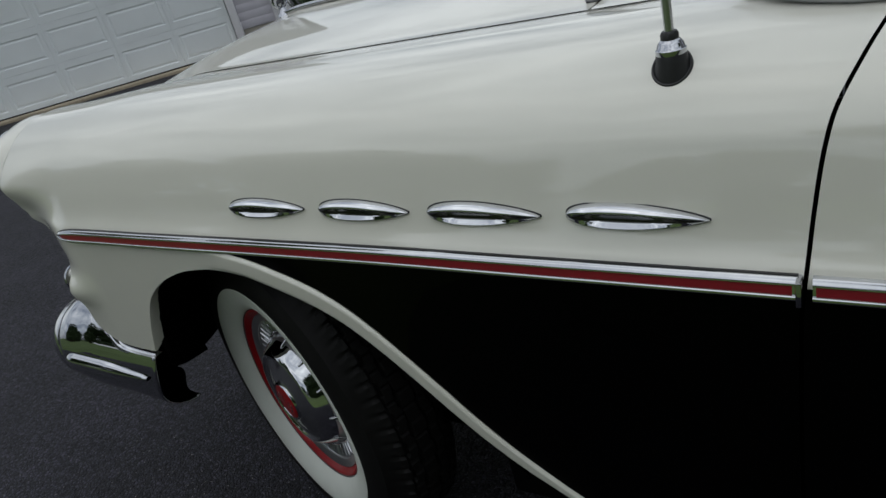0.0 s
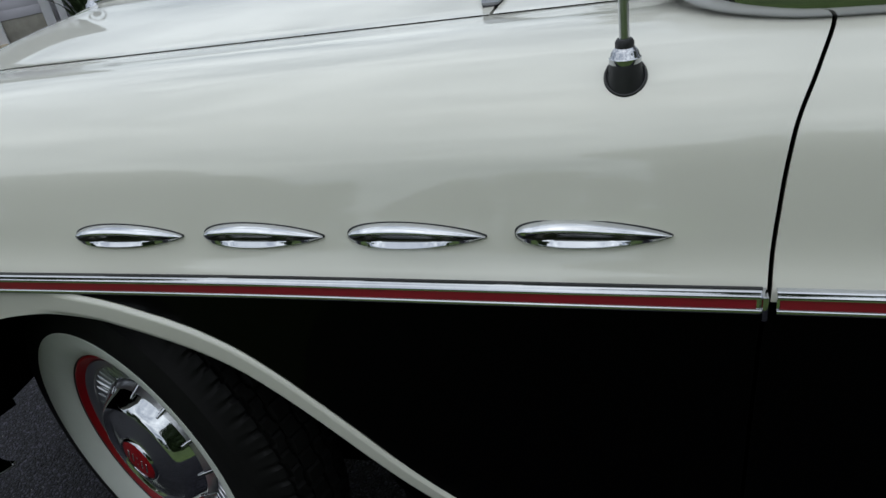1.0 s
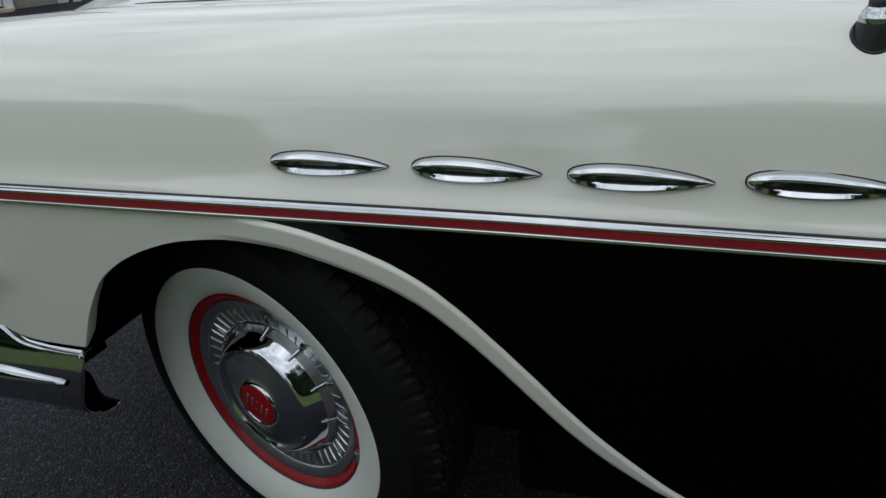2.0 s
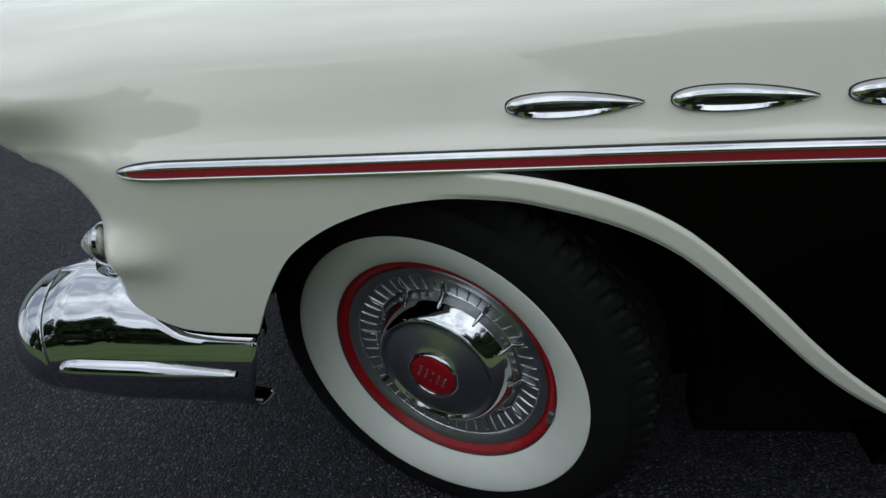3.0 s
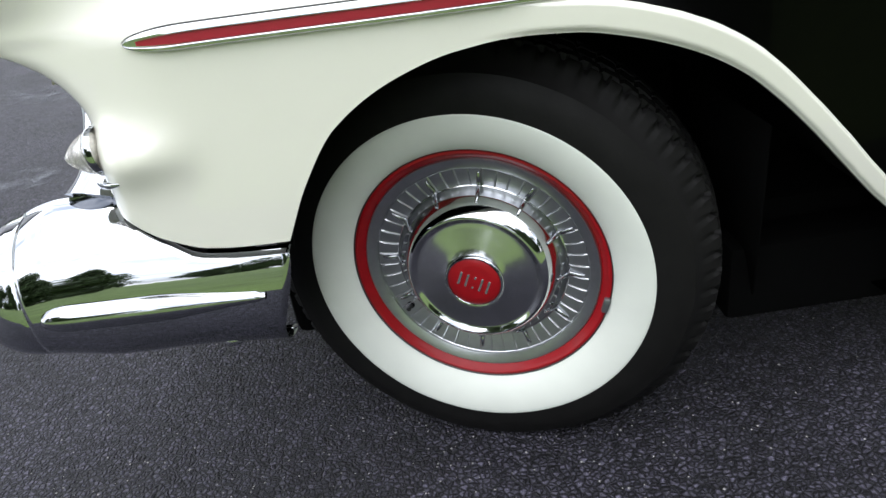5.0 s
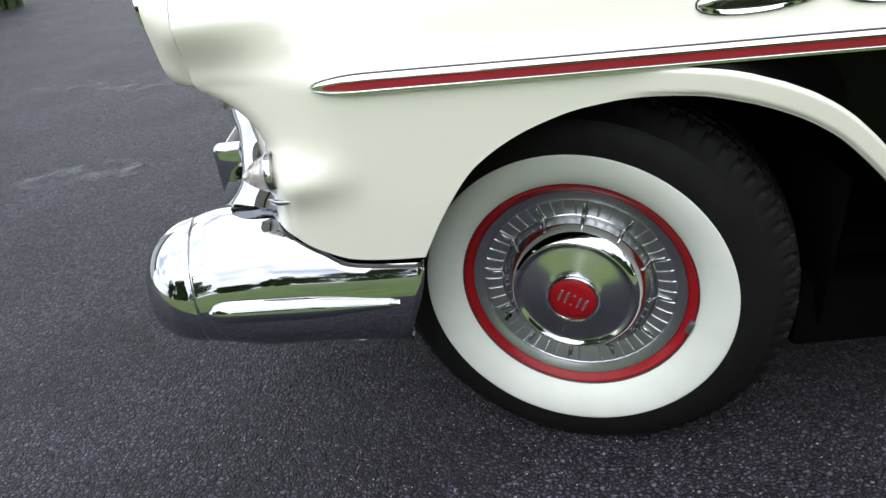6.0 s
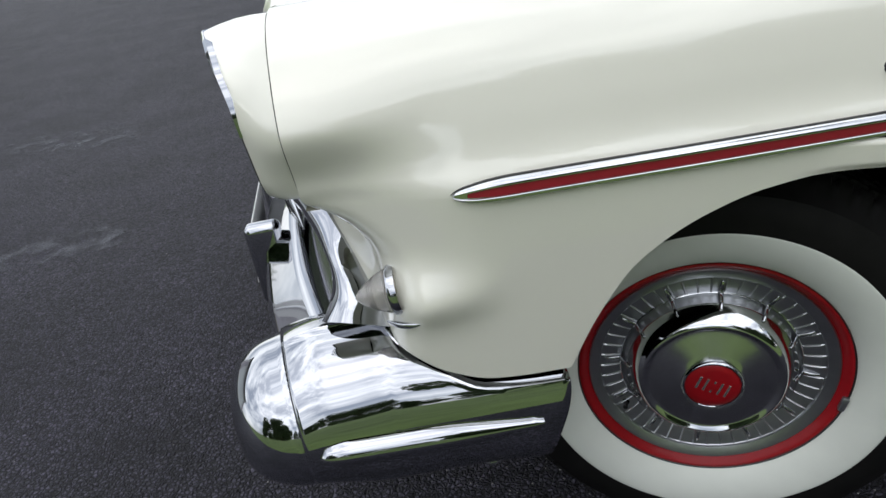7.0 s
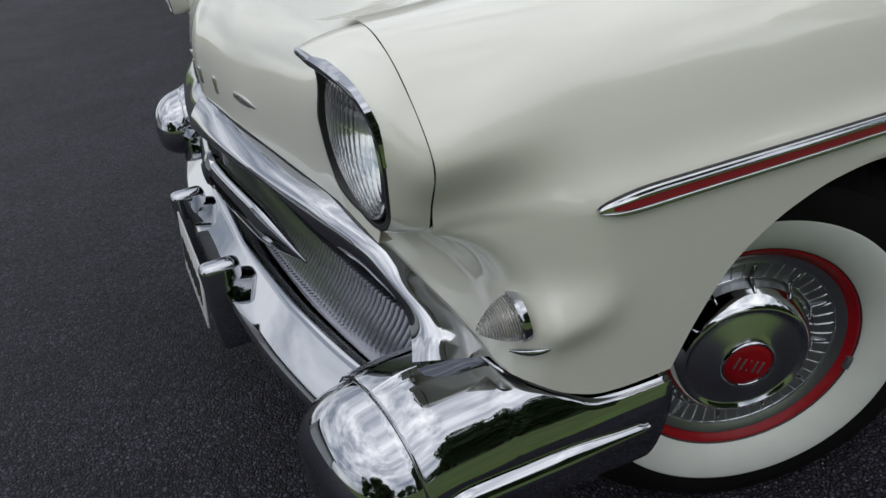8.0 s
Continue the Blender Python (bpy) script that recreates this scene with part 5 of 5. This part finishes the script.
garage_part("threshold", (5.1, 0.22, 0.05), (-2.48, -0.06, 0.012), THRESHOLD, "tan worn concrete threshold")
garage_part("jamb", (0.11, 0.14, 2.3), (0.03, 0.03, 1.15), TRIMWHITE, "white door jamb")
garage_part("jamb", (0.11, 0.14, 2.3), (-4.99, 0.03, 1.15), TRIMWHITE, "white door jamb")
garage_part("lintel", (5.13, 0.14, 0.16), (-2.48, 0.03, 2.24), TRIMWHITE, "white door head trim")
garage_part("foundation", (0.62, 0.20, 0.32), (0.40, 0.14, 0.14), CONCRETE, "grey concrete foundation")
for k in range(23):
    garage_part("siding_board", (0.50, 0.03, 0.115), (0.335, 0.045, 0.355 + 0.112 * k), SIDING, "grey vinyl siding board", 0.004).matrix_basis = pose(0, 0, 0, 0, 0, 0)
garage_part("corner_board", (0.12, 0.12, 2.9), (0.64, 0.05, 1.45), TRIMWHITE, "white corner board")
garage_part("corner_post", (0.09, 0.09, 2.9), (0.80, -0.02, 1.42), TRIMWHITE, "white downpipe")
garage_part("wall_body", (6.4, 5.0, 2.9), (-2.45, 2.72, 1.45), SIDING, "grey house wall", 0.01)
garage_part("wall_above_door", (6.0, 0.10, 0.60), (-2.45, 0.16, 2.62), SIDING, "grey siding above the door", 0.01)
garage_part("roof", (7.0, 6.0, 0.12), (-2.45, 2.6, 2.98), UNDER, "dark roof edge", 0.02)


# trees and shrubs round the driveway
def leaf_cloud(n, radius, height, size, seed, ball=False):
    rng = np.random.RandomState(seed)
    lumps = [(rng.uniform(-0.6, 0.6) * radius, rng.uniform(-0.6, 0.6) * radius, height * rng.uniform(0.10, 0.95), radius * rng.uniform(0.35, 0.60)) for _ in range(26)]
    verts, faces = [], []
    for i in range(n):
        cx, cy, cz, r = lumps[rng.randint(26)]
        d = rng.normal(size=3)
        d /= np.linalg.norm(d)
        p = np.array((cx, cy, cz)) + d * r * rng.uniform(0.55, 1.05)
        a, b = rng.normal(size=3), rng.normal(size=3)
        a /= np.linalg.norm(a)
        b = np.cross(a, b)
        b /= np.linalg.norm(b)
        k = size * rng.uniform(0.6, 1.4)
        j = len(verts)
        verts += [tuple(p - a * k), tuple(p + b * k * 0.45), tuple(p + a * k), tuple(p - b * k * 0.45)]
        faces.append((j, j + 1, j + 2, j + 3))
    me = bpy.data.meshes.new("crown")
    me.from_pydata(verts, [], faces)
    me.materials.append(LEAF)
    return me


BARK = material("bark", (0.09, 0.07, 0.055), 0.9, grain=(12, 0.35), bump=(30, 0.8, 0.02))


def make_tree(seed, height, radius):
    t = tagged(new("tree"), "tall leafy green tree beside the lawn", "tree", group="trees round the lawn")
    rng = random.Random(seed)
    bm = sweep_tube(spline([(0, 0, -0.3), (0.1, 0.05, height * 0.3), (0.0, 0.15, height * 0.6), (0.2, 0.0, height * 0.85)], 14), round_section(0.5, 0.5, 10, 2), scale=[1 - 0.06 * i for i in range(14)], up=(0, 1, 0))
    for k in range(6):
        a = rng.uniform(0, 6.3)
        z = height * rng.uniform(0.3, 0.65)
        sweep_tube(spline([(0.05, 0.1, z), (0.3 * radius * math.cos(a), 0.3 * radius * math.sin(a), z + 0.8), (0.7 * radius * math.cos(a), 0.7 * radius * math.sin(a), z + 2.0)], 8), round_section(0.16, 0.16, 8, 2), bm, scale=[1 - 0.1 * i for i in range(8)], up=(0.3, 0.2, 1))
    part("trunk", bm, BARK, t, "brown bark trunk with limbs")
    crown = new("crown", leaf_cloud(9000, radius, height, 0.30, seed))
    crown.parent = t
    return t


kinds = [make_tree(3, 11, 3.4), make_tree(5, 13, 4.0), make_tree(8, 9, 3.2)]
spots = [(-21, -13), (-17, -16), (-13, -18), (3.2, -15.5), (5, -19), (7.5, -14), (11, -14), (13, -18), (17, -15.5), (21, -17), (3, 25), (9, 27), (16, -6), (19, 2)]
spots += [(-58 + 6.3 * k, -58 - 5 * math.sin(2.3 * k)) for k in range(17)]
for i, (x, y) in enumerate(spots):
    m = pose(x, y, -0.03, 0, 0, 67 * i)
    if i < 3:
        kinds[i].matrix_basis = m
    else:
        copy_thing(kinds[i % 3], m)


def blade_mesh(n, spread, length, seed):
    """Long arching leaves springing from one base."""
    rng = np.random.RandomState(seed)
    bm = bmesh.new()
    for i in range(n):
        a, lean, L = rng.uniform(0, 6.283), rng.uniform(0.25, 1.0), length * rng.uniform(0.7, 1.2)
        d = Vector((math.cos(a), math.sin(a), 0))
        sd = Vector((-d.y, d.x, 0))
        base = Vector((rng.uniform(-spread, spread), rng.uniform(-spread, spread), 0))
        prev = None
        for k in range(6):
            u = k / 5
            p = base + d * L * lean * u ** 1.5 + Vector((0, 0, L * (u - 0.45 * lean * u * u)))
            w = 0.018 * (1 - u) + 0.002
            pair = (bm.verts.new(p - sd * w), bm.verts.new(p + sd * w))
            if prev:
                bm.faces.new((prev[0], prev[1], pair[1], pair[0]))
            prev = pair
    return bm


shrub_at = pose(GX, GY, 0, 0, 0, GA)
for i, (x, y) in enumerate(((1.15, 0.15), (1.60, 0.35), (1.95, 0.05), (1.35, 0.9), (1.85, 0.8))):
    sh = part("shrub", blade_mesh(90, 0.18, 0.95, 40 + i), LEAF, None, at=shrub_at @ pose(x, y, -0.03), fix=False)
    tagged(sh, "dark green strap-leaved shrub beside the garage", "shrub", group="shrubs beside the garage")

# mulch bed at the lawn's edge
rows = []
for r in (0.03, 0.4, 0.75, 1.0):
    rows.append([(r * 1.5 * math.cos(a), r * 1.1 * math.sin(a), 0.10 * (1 - r * r) + 0.03 * math.sin(9 * a + 5 * r) * (1 - r)) for a in np.linspace(0, 2 * math.pi, 48, endpoint=False)])
tagged(part("mulch_bed", grid_mesh(rows, wrap_v=True), MULCH, None, at=pose(-8.8, 12.9, -0.02)), "reddish brown mulch bed on the driveway near the lawn", "mulch bed", kind="structure")


# loose grit on the asphalt
def grit(n, seed):
    rng = np.random.RandomState(seed)
    verts, faces = [], []
    for i in range(n):
        if rng.rand() < 0.6:
            x, y = rng.normal(-0.2, 0.45), rng.normal(-0.06, 0.16)
        else:
            x, y = rng.uniform(-2.4, 1.2), rng.uniform(-1.4, 2.6)
        r = rng.uniform(0.0010, 0.0026)
        a = rng.uniform(0, 6.28)
        j = len(verts)
        for k in range(4):
            b = a + k * math.pi / 2
            verts.append((x + r * rng.uniform(0.7, 1.3) * math.cos(b), y + r * rng.uniform(0.7, 1.3) * math.sin(b), 0.0005))
        verts.append((x, y, 0.0005 + r * rng.uniform(0.6, 1.0)))
        faces += [(j + k, j + (k + 1) % 4, j + 4) for k in range(4)]
    me = bpy.data.meshes.new("grit")
    me.from_pydata(verts, [], faces)
    me.materials.append(material("pale_grit", (0.24, 0.23, 0.23), 0.7, grain=(300, 0.5)))
    return new("grit", me)


tagged(grit(900, 9), "pale loose grit scattered over the asphalt", "grit", kind="stuff")
